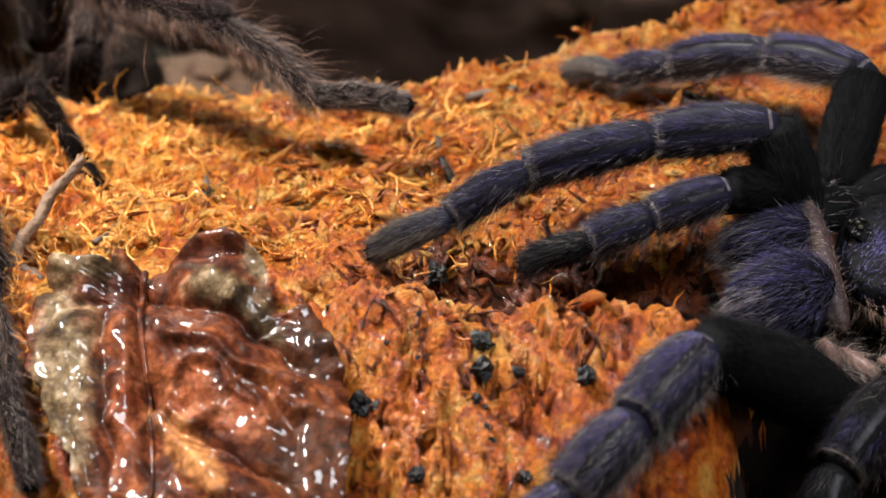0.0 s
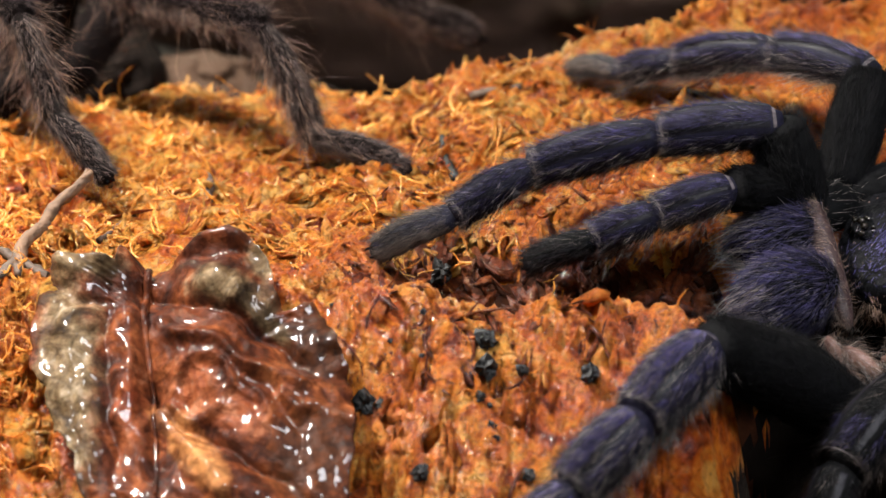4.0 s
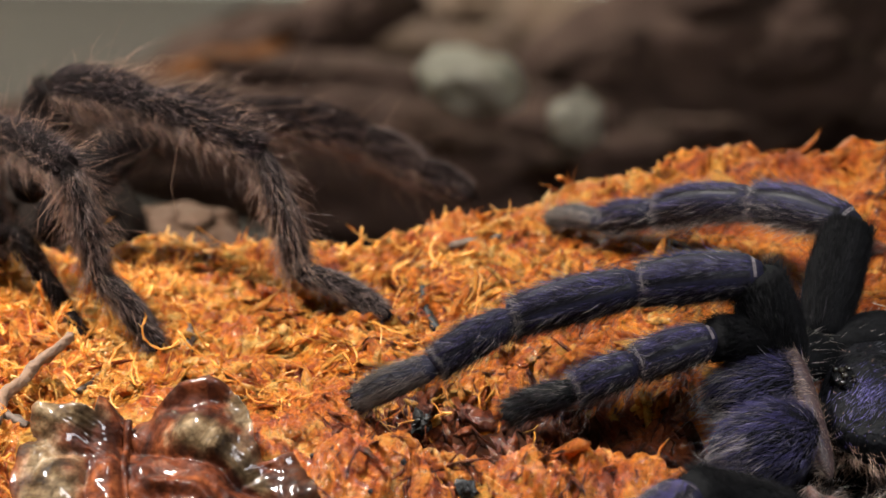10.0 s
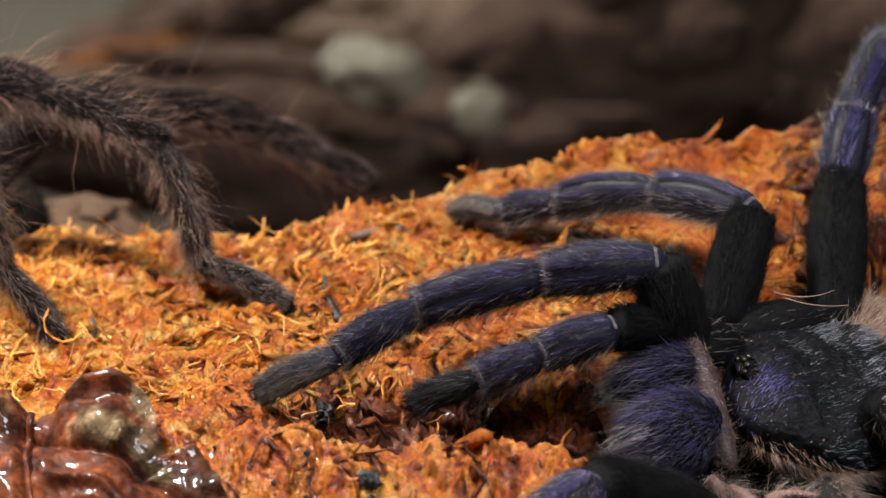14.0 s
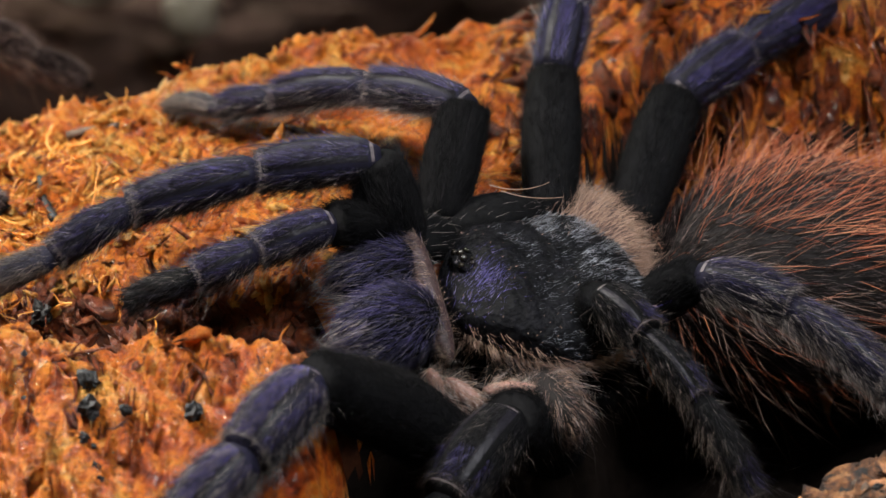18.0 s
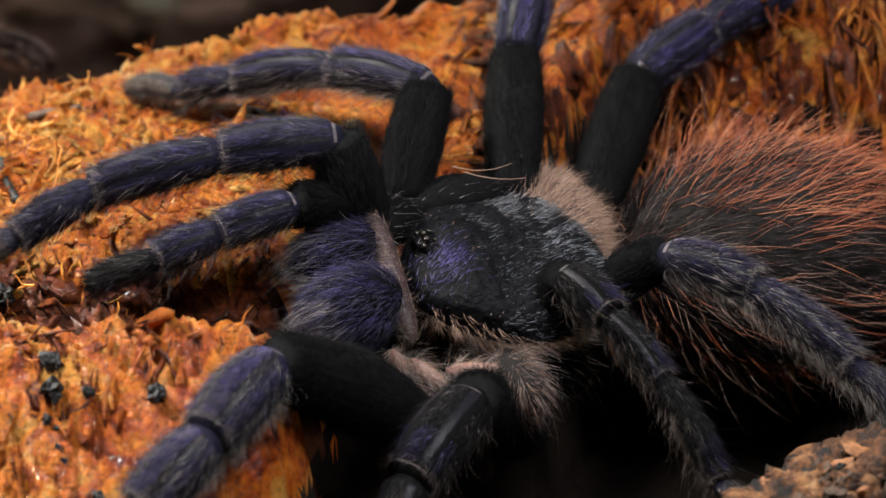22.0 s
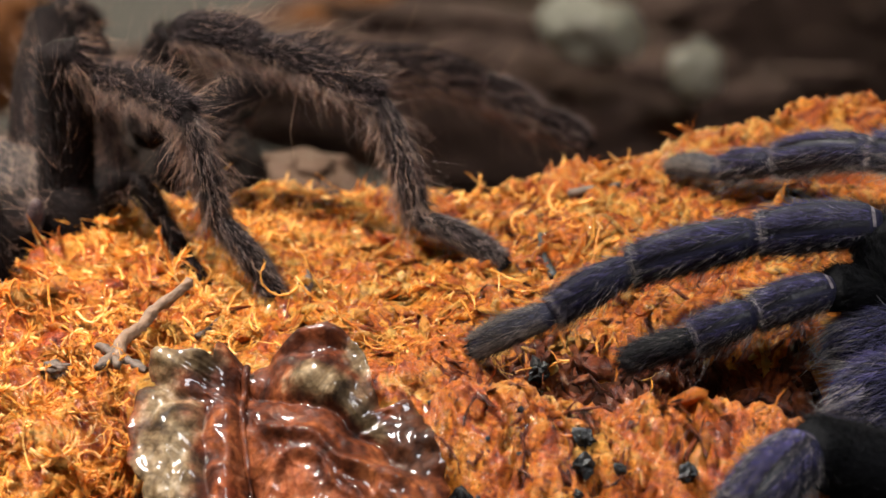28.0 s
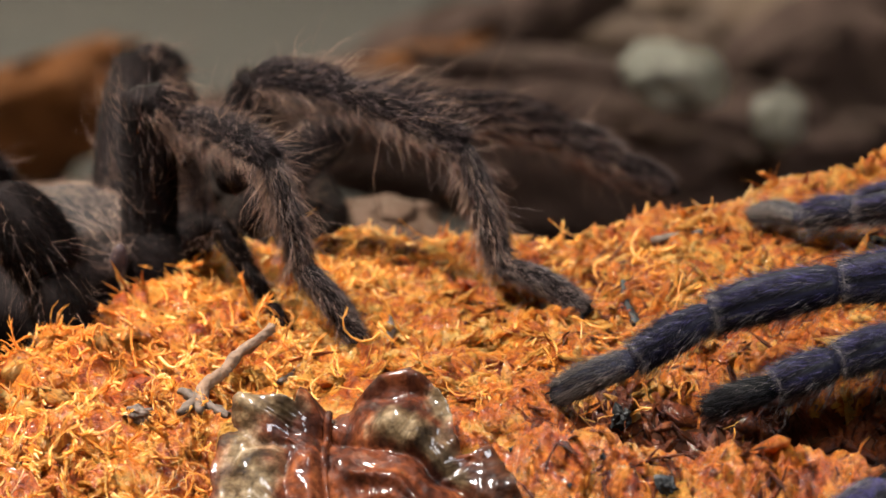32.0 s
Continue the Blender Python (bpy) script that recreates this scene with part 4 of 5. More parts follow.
def lavender_looks(kind, length, r):
    """The foremost leg: lavender bands under a pale halo."""
    look_of = silver_looks(kind, length, r)
    if kind in ("patella", "tibia", "metatarsus"):
        look_of.update(mats=[BLUE_SKIN, BLUE_HAIR, STRIPE, JOINT, SILVER_HAIR, PURPLE_HAIR], sheen=look_of["sheen"] * 2, silver=int(length * 75), bristles=int(length * 26), bristle_len=2.8)
    return look_of


def far_looks(kind, length, r):
    """Legs at the back: a thinner coat."""
    look_of = blue_looks(kind, length, r)
    look_of.update(count=look_of["count"] // 2, fringe=look_of.get("fringe", 0) // 2, silver=look_of.get("silver", 0) // 2, thin=0.024)
    return look_of


def blue_palp_looks(kind, length, r):
    look_of = blue_looks(kind, length, r)
    if kind == "tarsus":
        look_of.update(mats=[BLACK_SKIN, DIM_HAIR, PAD, PAD, BLUE_HAIR], silver=int(length * 20), flat=0.9, lie=0.3, hair_len=1.3)
    return look_of


blue = tagged(new("tarantula"), "blue-black hairy tarantula with rust-red abdomen hairs crouching at a burrow", "tarantula")
blue.matrix_basis = pose(0.004, 0.0, 0.012)

spider_leg(blue, [(-5.0, 8.0, 28.4), (-2.5, 13.9, 38.1), (-11.5, 19.2, 39.2), (-20.5, 24.0, 37.4), (-25.7, 26.7, 35.9), (-31.1, 33.4, 35.3)], [2.35, 1.8, 1.65, 1.3, 1.1], blue_looks, up=(0, -0.4, 0.9))
spider_leg(blue, [(-7.7, 3.4, 26.2), (-10.5, 1.2, 35.4), (-20.7, -0.0, 34.4), (-31.6, -1.6, 31.5), (-37.9, -4.9, 27.9), (-44.7, -4.6, 24.5)], [2.5, 1.9, 1.75, 1.4, 1.25], blue_looks, up=(0, -0.8, 0.6))
spider_leg(blue, [(-6.6, 5.6, 28.0), (-14.1, -1.9, 30.2), (-20.5, -4.3, 28.2), (-25.6, -5.7, 26.2), (-31.3, -5.2, 23.9)], [2.1, 1.6, 1.45, 1.15], blue_palp_looks, name="palp", up=(0, -0.7, 0.7))
spider_leg(blue, [(-1.9, -3.9, 9.3), (-15.2, -17.2, 19.6), (-20.2, -24.2, 15.0), (-25.2, -28.2, 10.0), (-29.6, -30.1, 5.4), (-32.6, -28.9, 1.3)], [3.1, 2.45, 2.2, 1.8, 1.5], lavender_looks, up=(0, -0.5, 1))
spider_leg(blue, [(5.8, 0.2, 9.5), (1.3, -9.0, 14.5), (-4.0, -16.2, 9.2), (-6.3, -19.5, 2.3), (-8.2, -20.5, -2.8), (-9.6, -21.2, -6.4)], [3.0, 2.5, 2.1, 1.8, 1.5], dim_looks, up=(0, -0.5, 1))
spider_leg(blue, [(7.8, 1.7, 17.4), (9.4, -3.1, 24.2), (13.1, -6.6, 21.4), (17.5, -10.6, 16.7), (22.0, -15.2, 8.9), (26.2, -18.0, 4.8)], [2.2, 1.85, 1.25, 1.15, 1.0], dim_looks, up=(0.6, -0.6, 0.6))
spider_leg(blue, [(11.9, 6.2, 19.5), (18.2, 1.2, 25.1), (25.9, -1.3, 22.8), (34.2, -5.5, 16.7), (39.6, -8.6, 11.2), (43.6, -11.5, 7.0)], [2.0, 1.9, 1.65, 1.3, 1.2], silver_looks, up=(0.3, -0.3, 1))
spider_leg(blue, [(5.0, 12.0, 28.2), (5.5, 22.4, 39.9), (6.9, 26.7, 46.0), (10.1, 36.9, 51.3), (13.3, 49.0, 50.7), (15.3, 56.2, 46.0)], [2.5, 2.1, 1.9, 1.6, 1.3], far_looks, up=(0, -1, 0.3))
spider_leg(blue, [(12.2, 13.8, 26.8), (16.9, 24.0, 37.6), (23.6, 29.8, 41.4), (32.6, 37.7, 45.2), (40.9, 48.0, 45.7), (45.2, 55.3, 41.5)], [2.6, 2.2, 2.0, 1.7, 1.3], far_looks, up=(0, -1, 0.3))

FWD, UPW = Vector((-0.90, -0.42, -0.05)), Vector((-0.08, -0.58, 0.81))
TURN = axes(FWD, UPW)


def carapace_shape(p):
    """A flat shield with a raised head end."""
    q = p.copy()
    dome = np.sqrt(np.maximum(1 - np.abs(p[:, 0]) ** 3.5 - np.abs(p[:, 1]) ** 2.4, 0.02)) * (0.78 + 0.22 * np.exp(-((p[:, 0] - 0.5) / 0.3) ** 2))
    # groove in the middle and furrows that run out from it
    out = np.arctan2(p[:, 1], p[:, 0] + 0.25)
    dome = dome * (1 - 0.22 * np.exp(-((p[:, 0] + 0.25) ** 2 + p[:, 1] ** 2) / 0.02) - 0.05 * np.cos(out * 8) * (p[:, 0] < 0.6) * np.clip(np.hypot(p[:, 0] + 0.25, p[:, 1]) * 2, 0, 1))
    q[:, 2] = np.where(p[:, 2] > 0, dome * np.clip(p[:, 2] * 6, 0, 1), p[:, 2] * 0.5)
    q[:, 1] = p[:, 1] * (1 - 0.22 * np.clip(p[:, 0], 0, 1) ** 1.5)
    return q


anyway = lambda q: np.ones(len(q), bool)
SIDE = TURN.to_3x3()
carapace_rays = lambda q: np.sin(np.arctan2(q[:, 1], q[:, 0] + 0.25) * 9 + 3 * np.hypot(q[:, 0], q[:, 1])) > rng.uniform(-0.5, 0.9, len(q))
carapace = hairy_body("carapace", Vector((3.8, 4.0, 23.6)) + SIDE @ Vector((0.0, 0.9, -0.1)), (9.7, 9.2, 4.6), TURN, [CARAPACE, PURPLE_HAIR, TAN_HAIR, BLACK_HAIR, GREY_HAIR, SILVER_HAIR],
           [(5000, 0.8, 0.2, 3, 0.022, lambda q: q[:, 2] > 0),
            (26000, 0.7, 0.4, 1, 0.018, lambda q: (q[:, 2] > 0) & (np.hypot((q[:, 0] - 0.68) / 0.22, (q[:, 1] - 0.12) / 0.34) < np.abs(rng.normal(0, 0.62, len(q))))  & (np.hypot((q[:, 0] - 0.68) / 0.22, (q[:, 1] - 0.12) / 0.34) < 1.8)),
            (2600, 0.75, 0.4, 4, 0.012, lambda q: (q[:, 2] > 0) & (q[:, 0] < 0.45) & (q[:, 1] > -0.2) & (np.array([noise.noise(Vector(p * 5)) for p in q]) > 0.05)),
            (1500, 0.7, 0.4, 0, 0.016, lambda q: (q[:, 2] > 0) & (q[:, 0] < 0.6)),
            (4200, 0.95, 0.45, 4, 0.015, lambda q: (q[:, 2] > 0.02) & (q[:, 0] < 0.25) & (q[:, 1] < -0.25) & carapace_rays(q)),
            (3000, 0.9, 0.5, 4, 0.018, lambda q: (q[:, 2] > 0.02) & (q[:, 0] < -0.35) & (q[:, 1] < 0.4) & carapace_rays(q)),
            (3000, 0.7, 0.4, 4, 0.012, lambda q: (q[:, 2] > 0.1) & (q[:, 0] < 0.35) & carapace_rays(q)),
            (5200, 1.0, 0.3, 4, 0.013, lambda q: (q[:, 2] > 0.02) & (q[:, 0] < -0.15) & (q[:, 0] > -0.8) & (q[:, 1] < 0.7) & (rng.uniform(0, 1, len(q)) < 0.25 + 0.75 * (np.sin(np.arctan2(q[:, 1], q[:, 0] + 0.25) * 11) > 0))),
            # pale hairs stand in for the glossy highlight along the upper rim
            (2600, 0.9, 0.25, 5, 0.010, lambda q: (q[:, 2] > 0.02) & (q[:, 0] < 0.15) & (q[:, 1] < -0.35) & (np.sin(q[:, 0] * 9 + q[:, 1] * 5) > 0.1)),
            (170, 0.16, 1.2, 2, 0.055, lambda q: (q[:, 2] > 0.1)),
            (2400, 1.8, 0.8, 2, 0.016, lambda q: (np.abs(q[:, 2]) < 0.3) & (q[:, 0] < -0.55)),
            (3600, 1.7, 0.9, 2, 0.016, lambda q: (np.abs(q[:, 2] + 0.1) < 0.22) & (q[:, 0] < 0.9) & (q[:, 1] > 0)),
            (2200, 2.2, 0.7, 5, 0.014, lambda q: (np.abs(q[:, 2] + 0.25) < 0.2) & (q[:, 0] < 0.75) & (q[:, 1] > 0)),
            (3200, 2.0, 0.9, 2, 0.02, lambda q: (np.abs(q[:, 2]) < 0.3) & (q[:, 0] < 0.25) & (q[:, 1] < 0.35))], blue, "", carapace_shape)


def on_carapace(x, y, z):
    """A place on the blue spider's carapace, in its own millimetres."""
    return tuple(Vector((3.8, 4.0, 23.6)) + SIDE @ Vector((x, y, z)))


hairy_body("eye_tubercle", on_carapace(7.0, -1.2, 3.1), (1.3, 1.5, 0.55), TURN, [BLACK_SKIN, BLUE_HAIR], [(160, 0.6, 0.6, 1, 0.02, lambda q: q[:, 2] > -0.2)], blue)
for ex, ey, ez, er in ((0.5, 0.35, 0.72, 0.26), (0.5, -0.35, 0.72, 0.26), (0.85, 0.85, 0.4, 0.22), (0.85, -0.85, 0.4, 0.22), (-0.2, 0.9, 0.5, 0.18), (-0.2, -0.9, 0.5, 0.18), (-0.25, 0.55, 0.7, 0.15), (-0.25, -0.55, 0.7, 0.15)):
    er *= 1.3
    v, t = blob(np.zeros(3), (er, er, er), 16, 10)
    m = TURN.copy()
    m.translation = Vector(on_carapace(7.0 + ex, -1.2 + ey, 3.05 + ez)) * MM
    part("eye", mesh_np("eye", v, t, [EYE_GLASS]), blue, blue.matrix_basis.inverted() @ m)
# pale rim between the carapace and the jaws
BROW = Vector((3.3, -6.0, -9.5)).normalized()
BROW_OUT = (FWD - BROW * FWD.dot(BROW)).normalized()
hairy_body("clypeus", (-5.4, -3.3, 24.1), (1.1, 5.6, 0.7), axes(BROW_OUT, BROW_OUT.cross(BROW)), [RIM, FRINGE_HAIR, TAN_HAIR], [(800, 0.9, 0.7, 1, 0.013, lambda q: q[:, 0] > -0.2), (120, 1.8, 0.8, 1, 0.015, lambda q: q[:, 1] > 0.3), (900, 0.8, 0.6, 2, 0.012, anyway)], blue, "greyish-pink rim with short hairs", lambda p: p * (1 - 0.10 * np.cos(p[:, 1:2] * 3)), (1, 0, 0))
JAW = [BLACK_SKIN, JAW_HAIR, SILVER_HAIR, PURPLE_HAIR]
for at, size, way in (((-9.1, -4.7, 21.6), (4.9, 3.5, 3.6), (-0.93, -0.32, -0.30)), ((-9.9, -0.4, 25.6), (4.7, 3.2, 3.1), (-0.93, -0.30, -0.26))):
    hairy_body("chelicera", at, size, axes(way, UPW), JAW, [(3800, 1.5, 0.3, 1, 0.023, lambda q: q[:, 0] > -0.93), (900, 1.5, 0.28, 3, 0.023, lambda q: (q[:, 2] > 0.0) & (np.abs(q[:, 0] - 0.1) < 0.6) & (np.sin(q[:, 1] * 7) > -0.3)), (330, 2.8, 0.5, 2, 0.017, lambda q: q[:, 0] > 0.25), (160, 1.8, 0.45, 2, 0.014, lambda q: q[:, 2] > -0.3)], blue, "", None, (1, 0, 0))
# glossy skin folds of the mouth, between the leg bases
for at, size, way in (((-2.6, -6.3, 16.3), (2.0, 0.75, 0.8), (0.85, -0.2, -0.55)), ((-5.0, -6.6, 17.3), (1.3, 0.6, 0.7), (0.5, -0.3, -0.9)), ((-4.0, -7.0, 15.2), (1.7, 0.6, 0.7), (0.75, -0.2, -0.8)), ((1.4, -5.6, 16.4), (2.4, 0.7, 0.7), (0.95, -0.1, 0.05))):
    hairy_body("maxilla", at, size, axes(way, UPW), [PINK, TAN_HAIR, SILVER_HAIR], [(150, 1.4, 0.5, 1, 0.014, lambda q: q[:, 2] > 0), (70, 2.0, 0.6, 2, 0.014, lambda q: q[:, 2] > 0)], blue, "glossy pink skin fold with pale hairs", None, (1, 0, -0.4))
hairy_body("abdomen", (29.4, 19.0, 22.1), (15.5, 11.0, 10.0), axes((-0.93, -0.25, 0.05), (0, -0.3, 1)), [BROWN_SKIN, DARK_BROWN_HAIR, RED_HAIR, FRINGE_HAIR, BROWN_HAIR, TAN_HAIR],
           [(6500, 1.8, 0.35, 1, 0.028, anyway), (1700, 1.5, 0.3, 3, 0.02, lambda q: q[:, 2] > -0.2), (900, 5.6, 0.75, 2, 0.028, lambda q: (q[:, 2] > 0.62) | (q[:, 0] < -0.6)), (520, 6.0, 0.6, 2, 0.022, anyway), (900, 3.0, 0.5, 2, 0.022, lambda q: q[:, 2] > 0.72), (5000, 2.2, 0.5, 4, 0.020, anyway), (260, 6.5, 0.7, 5, 0.018, lambda q: (q[:, 1] > 0.2) & (q[:, 2] < 0.5))], blue, "abdomen with long rust-red hairs")
hairy_body("sternum", (2.8, 5.3, 15.0), (8.5, 5.0, 4.0), TURN, [BLACK_SKIN, TAN_HAIR, PINK], [(900, 1.8, 0.5, 1, 0.016, anyway)], blue)
hairy_body("coxa", (-4.2, -0.9, 14.5), (3.4, 1.8, 1.7), axes((-0.4, -0.7, -0.6), UPW), [BROWN_SKIN, SILVER_HAIR, TAN_HAIR], [(180, 1.8, 0.5, 1, 0.013, anyway), (320, 1.4, 0.4, 2, 0.013, anyway)], blue, "dark leg base with pinkish-tan hair", None, (0.3, 0.2, -1))
hairy_body("coxa", (0.1, 0.2, 14.9), (3.2, 1.8, 1.8), axes((-0.1, -0.8, -0.6), UPW), [BROWN_SKIN, SILVER_HAIR, TAN_HAIR], [(180, 1.8, 0.5, 1, 0.013, anyway), (320, 1.4, 0.4, 2, 0.013, anyway)], blue, "dark leg base with pinkish-tan hair", None, (0.3, 0.2, -1))
hairy_body("coxa", (4.2, -4.0, 14.1), (3.4, 2.2, 2.0), axes((0.2, -0.8, -0.5), UPW), [RIM, TAN_HAIR, SILVER_HAIR], [(420, 2.0, 0.4, 1, 0.014, anyway), (260, 3.0, 0.45, 2, 0.013, anyway)], blue, "", None, (0.2, 0.3, -1))
hairy_body("coxa", (5.4, -5.2, 15.2), (4.0, 2.2, 2.6), axes((0.4, -0.8, -0.4), UPW), [BROWN_SKIN, TAN_HAIR, SILVER_HAIR, BROWN_HAIR], [(520, 1.8, 0.4, 1, 0.013, anyway), (260, 3.0, 0.45, 2, 0.011, anyway), (900, 1.8, 0.4, 3, 0.015, anyway)], blue, "leg base with drooping pinkish-tan hair", None, (0.35, 0.1, -1))
hairy_body("coxa", (9.2, -0.6, 15.8), (3.4, 2.2, 2.0), axes((0.5, -0.7, -0.5), UPW), [BLACK_SKIN, FRINGE_HAIR, BLACK_HAIR], [(130, 2.6, 0.4, 1, 0.013, anyway), (420, 1.4, 0.4, 2, 0.016, anyway)], blue, "", None, (0.2, 0.3, -1))
hairy_body("coxa", (-6.4, 3.7, 27.8), (3.4, 2.6, 2.2), TURN, [BLACK_SKIN, SILVER_HAIR], [(150, 1.2, 0.5, 1, 0.014, anyway)], blue)
hairy_body("coxa", (0.1, 9.0, 28.7), (5.0, 2.6, 2.2), TURN, [BLACK_SKIN, SILVER_HAIR, BLACK_HAIR], [(60, 1.2, 0.5, 1, 0.014, anyway), (900, 1.0, 0.4, 2, 0.02, anyway)], blue)
hairy_body("pedicel_tuft", (9.6, 11.6, 26.4), (3.4, 5.6, 2.6), TURN, [RIM, TAN_HAIR], [(4500, 1.9, 0.7, 1, 0.018, anyway)], blue, "tan tuft of hair behind the carapace")

# ---- brown spider ----


def brown_looks(kind, length, r):
    dense = int(430 * length * (0.5 + r * 0.35))
    if kind == "femur":
        return dict(mats=[UMBER_SKIN, DARK_BROWN_HAIR, STRIPE, UMBER_SKIN, RUST_HAIR], count=int(dense * 0.9), hair_len=1.0, lie=0.3, thin=0.02, bristles=int(length * 13), bristle_len=2.8, wire=0.8, ring=False)
    foot = kind in ("metatarsus", "tarsus")
    return dict(mats=[UMBER_SKIN, FOOT_HAIR if foot else BROWN_HAIR, STRIPE, UMBER_SKIN, RUST_HAIR, DARK_BROWN_HAIR], count=dense, hair_len=1.25 if kind != "tarsus" else 0.9, lie=0.38, ring=False, bristles=int(length * (20 if kind != "tarsus" else 5)), bristle_len=4.4 if kind != "tarsus" else 2.0, thin=0.018, fringe=int(length * (70 if kind != "tarsus" else 26)), sheen=0 if foot else dense // 4, wire=0.95)


def dim_brown_looks(kind, length, r):
    look_of = brown_looks(kind, length, r)
    look_of.update(count=look_of["count"] // 2, fringe=look_of.get("fringe", 0) // 2, bristles=look_of["bristles"] // 2)
    return look_of


def dark_looks(kind, length, r):
    return dict(brown_looks(kind, length, r), mats=[UMBER_SKIN, DARK_BROWN_HAIR, STRIPE, UMBER_SKIN, RUST_HAIR, DARK_BROWN_HAIR], bristles=int(length * 8), fringe=int(length * 16), wire=0.7)


brown = tagged(new("tarantula"), "dark brown hairy tarantula with bristly legs stepping onto the fibre mound", "tarantula")
brown.matrix_basis = pose(-0.085, 0.03, 0.02)
NEAR = [(-88.8, 24.3, 28.7), (-88.2, 20.8, 47.1), (-85.0, 22.2, 44.3), (-73.9, 11.7, 42.3), (-70.7, 9.8, 32.7), (-65.0, 7.8, 26.6)]
FAR = [(-82.6, 32.1, 37.2), (-79.0, 29.1, 47.9), (-70.2, 25.8, 47.0), (-57.7, 20.9, 42.8), (-53.4, 17.8, 32.1), (-45.1, 15.6, 28.6)]
near_leg = spider_leg(brown, NEAR, [2.5, 1.85, 1.6, 1.2, 1.1], brown_looks)
far_leg = spider_leg(brown, FAR, [2.2, 1.9, 1.65, 1.2, 1.1], brown_looks)
spider_leg(brown, [(-112.0, 20.0, 27.6), (-106.0, 15.0, 38.5), (-100.8, 13.0, 38.0), (-94.5, 11.0, 31.0), (-92.6, 9.0, 24.5), (-92.0, 7.0, 18.0)], [3.2, 3.4, 3.3, 2.6, 2.0], dark_looks)
spider_leg(brown, [(-95.8, 36.9, 30.4), (-96.9, 50.3, 47.0), (-94.2, 53.9, 44.6), (-93.5, 57.8, 33.4), (-92.8, 58.1, 24.3), (-91.1, 57.2, 19.6)], [2.8, 2.4, 2.0, 1.8, 1.5], dim_brown_looks)
REAR = [(-82.8, 41.2, 31.9), (-73.3, 51.6, 43.2), (-66.9, 55.4, 42.1), (-54.1, 61.0, 39.3), (-48.3, 62.4, 36.0), (-43.1, 63.9, 33.2)]
rear_leg = spider_leg(brown, REAR, [2.4, 2.2, 2.1, 1.9, 1.6], dim_brown_looks)
spider_leg(brown, [(-85.1, 22.7, 30.7), (-80.9, 19.4, 35.1), (-77.8, 16.8, 31.8), (-75.2, 14.2, 29.1), (-72.4, 11.6, 26.4)], [1.1, 0.85, 0.65, 0.5], dark_looks, name="palp")
hairy_body("carapace", (-100.5, 37.0, 30.4), (10.5, 8.0, 5.2), axes((0.9, -0.3, 0.0), (0, -0.25, 1)), [BROWN_SKIN, TAN_HAIR, BROWN_HAIR], [(2600, 1.3, 0.4, 1, 0.018, lambda q: q[:, 2] > 0.45), (2400, 1.6, 0.4, 2, 0.022, lambda q: q[:, 2] < 0.4)], brown, "pale tan fuzzy carapace")
hairy_body("chelicera", (-88.6, 23.5, 29.9), (4.8, 3.2, 4.6), axes((0.75, -0.6, -0.3), (0, 0, 1)), [UMBER_SKIN, DARK_BROWN_HAIR, TAN_HAIR], [(2600, 1.4, 0.4, 1, 0.02, anyway), (160, 2.2, 0.6, 2, 0.018, lambda q: q[:, 2] < 0)], brown, "", None, (1, 0, 0))
hairy_body("chelicera", (-86.9, 30.6, 29.7), (4.8, 3.2, 4.6), axes((0.8, -0.5, -0.3), (0, 0, 1)), [UMBER_SKIN, DARK_BROWN_HAIR, TAN_HAIR], [(2200, 1.4, 0.4, 1, 0.02, anyway)], brown, "", None, (1, 0, 0))
hairy_body("coxa", (-92.4, 23.6, 29.4), (3.6, 3.2, 3.8), axes((0.6, -0.7, -0.3), (0, 0, 1)), [UMBER_SKIN, DARK_BROWN_HAIR, RUST_HAIR], [(1300, 1.4, 0.4, 1, 0.02, anyway), (120, 2.6, 0.6, 2, 0.018, anyway)], brown)
hairy_body("coxa", (-90.9, 20.4, 31.0), (0.9, 0.9, 1.9), axes((0.6, -0.7, -0.3), (0, 0, 1)), [RIM, TAN_HAIR, RUST_HAIR], [(60, 1.4, 0.5, 1, 0.014, anyway), (60, 2.4, 0.6, 2, 0.016, anyway)], brown, "dull pink joint skin")
hairy_body("sternum", (-102.0, 29.0, 23.0), (13.0, 7.0, 6.0), axes((0.9, -0.3, 0.0), (0, 0, 1)), [UMBER_SKIN, DARK_BROWN_HAIR], [(1500, 1.6, 0.4, 1, 0.02, anyway)], brown)
hairy_body("coxa", (-97.2, 24.0, 29.0), (5.0, 4.6, 3.9), axes((0.3, -0.8, -0.3), (0, 0, 1)), [UMBER_SKIN, DARK_BROWN_HAIR, RUST_HAIR], [(2200, 1.4, 0.4, 1, 0.02, anyway), (160, 2.6, 0.6, 2, 0.016, anyway)], brown)
hairy_body("abdomen", (-119.8, 44.2, 26.3), (14, 10, 10), axes((0.9, -0.3, 0.0), (0, 0, 1)), [BROWN_SKIN, BROWN_HAIR, PALE_HAIR], [(3000, 2.5, 0.5, 1, 0.03, anyway)], brown)

# ---- leaf ----


def near_path(x, y, path):
    """Distance to a line through the points of path, and how far along it, 0 to 1."""
    best, along = np.full(x.shape, 1e9), np.zeros(x.shape)
    n = len(path) - 1
    for k in range(n):
        (x0, y0), (x1, y1) = path[k], path[k + 1]
        dx, dy = x1 - x0, y1 - y0
        f = np.clip(((x - x0) * dx + (y - y0) * dy) / (dx * dx + dy * dy), 0, 1)
        d = np.hypot(x - x0 - f * dx, y - y0 - f * dy)
        along = np.where(d < best, (k + f) / n, along)
        best = np.minimum(best, d)
    return best, along


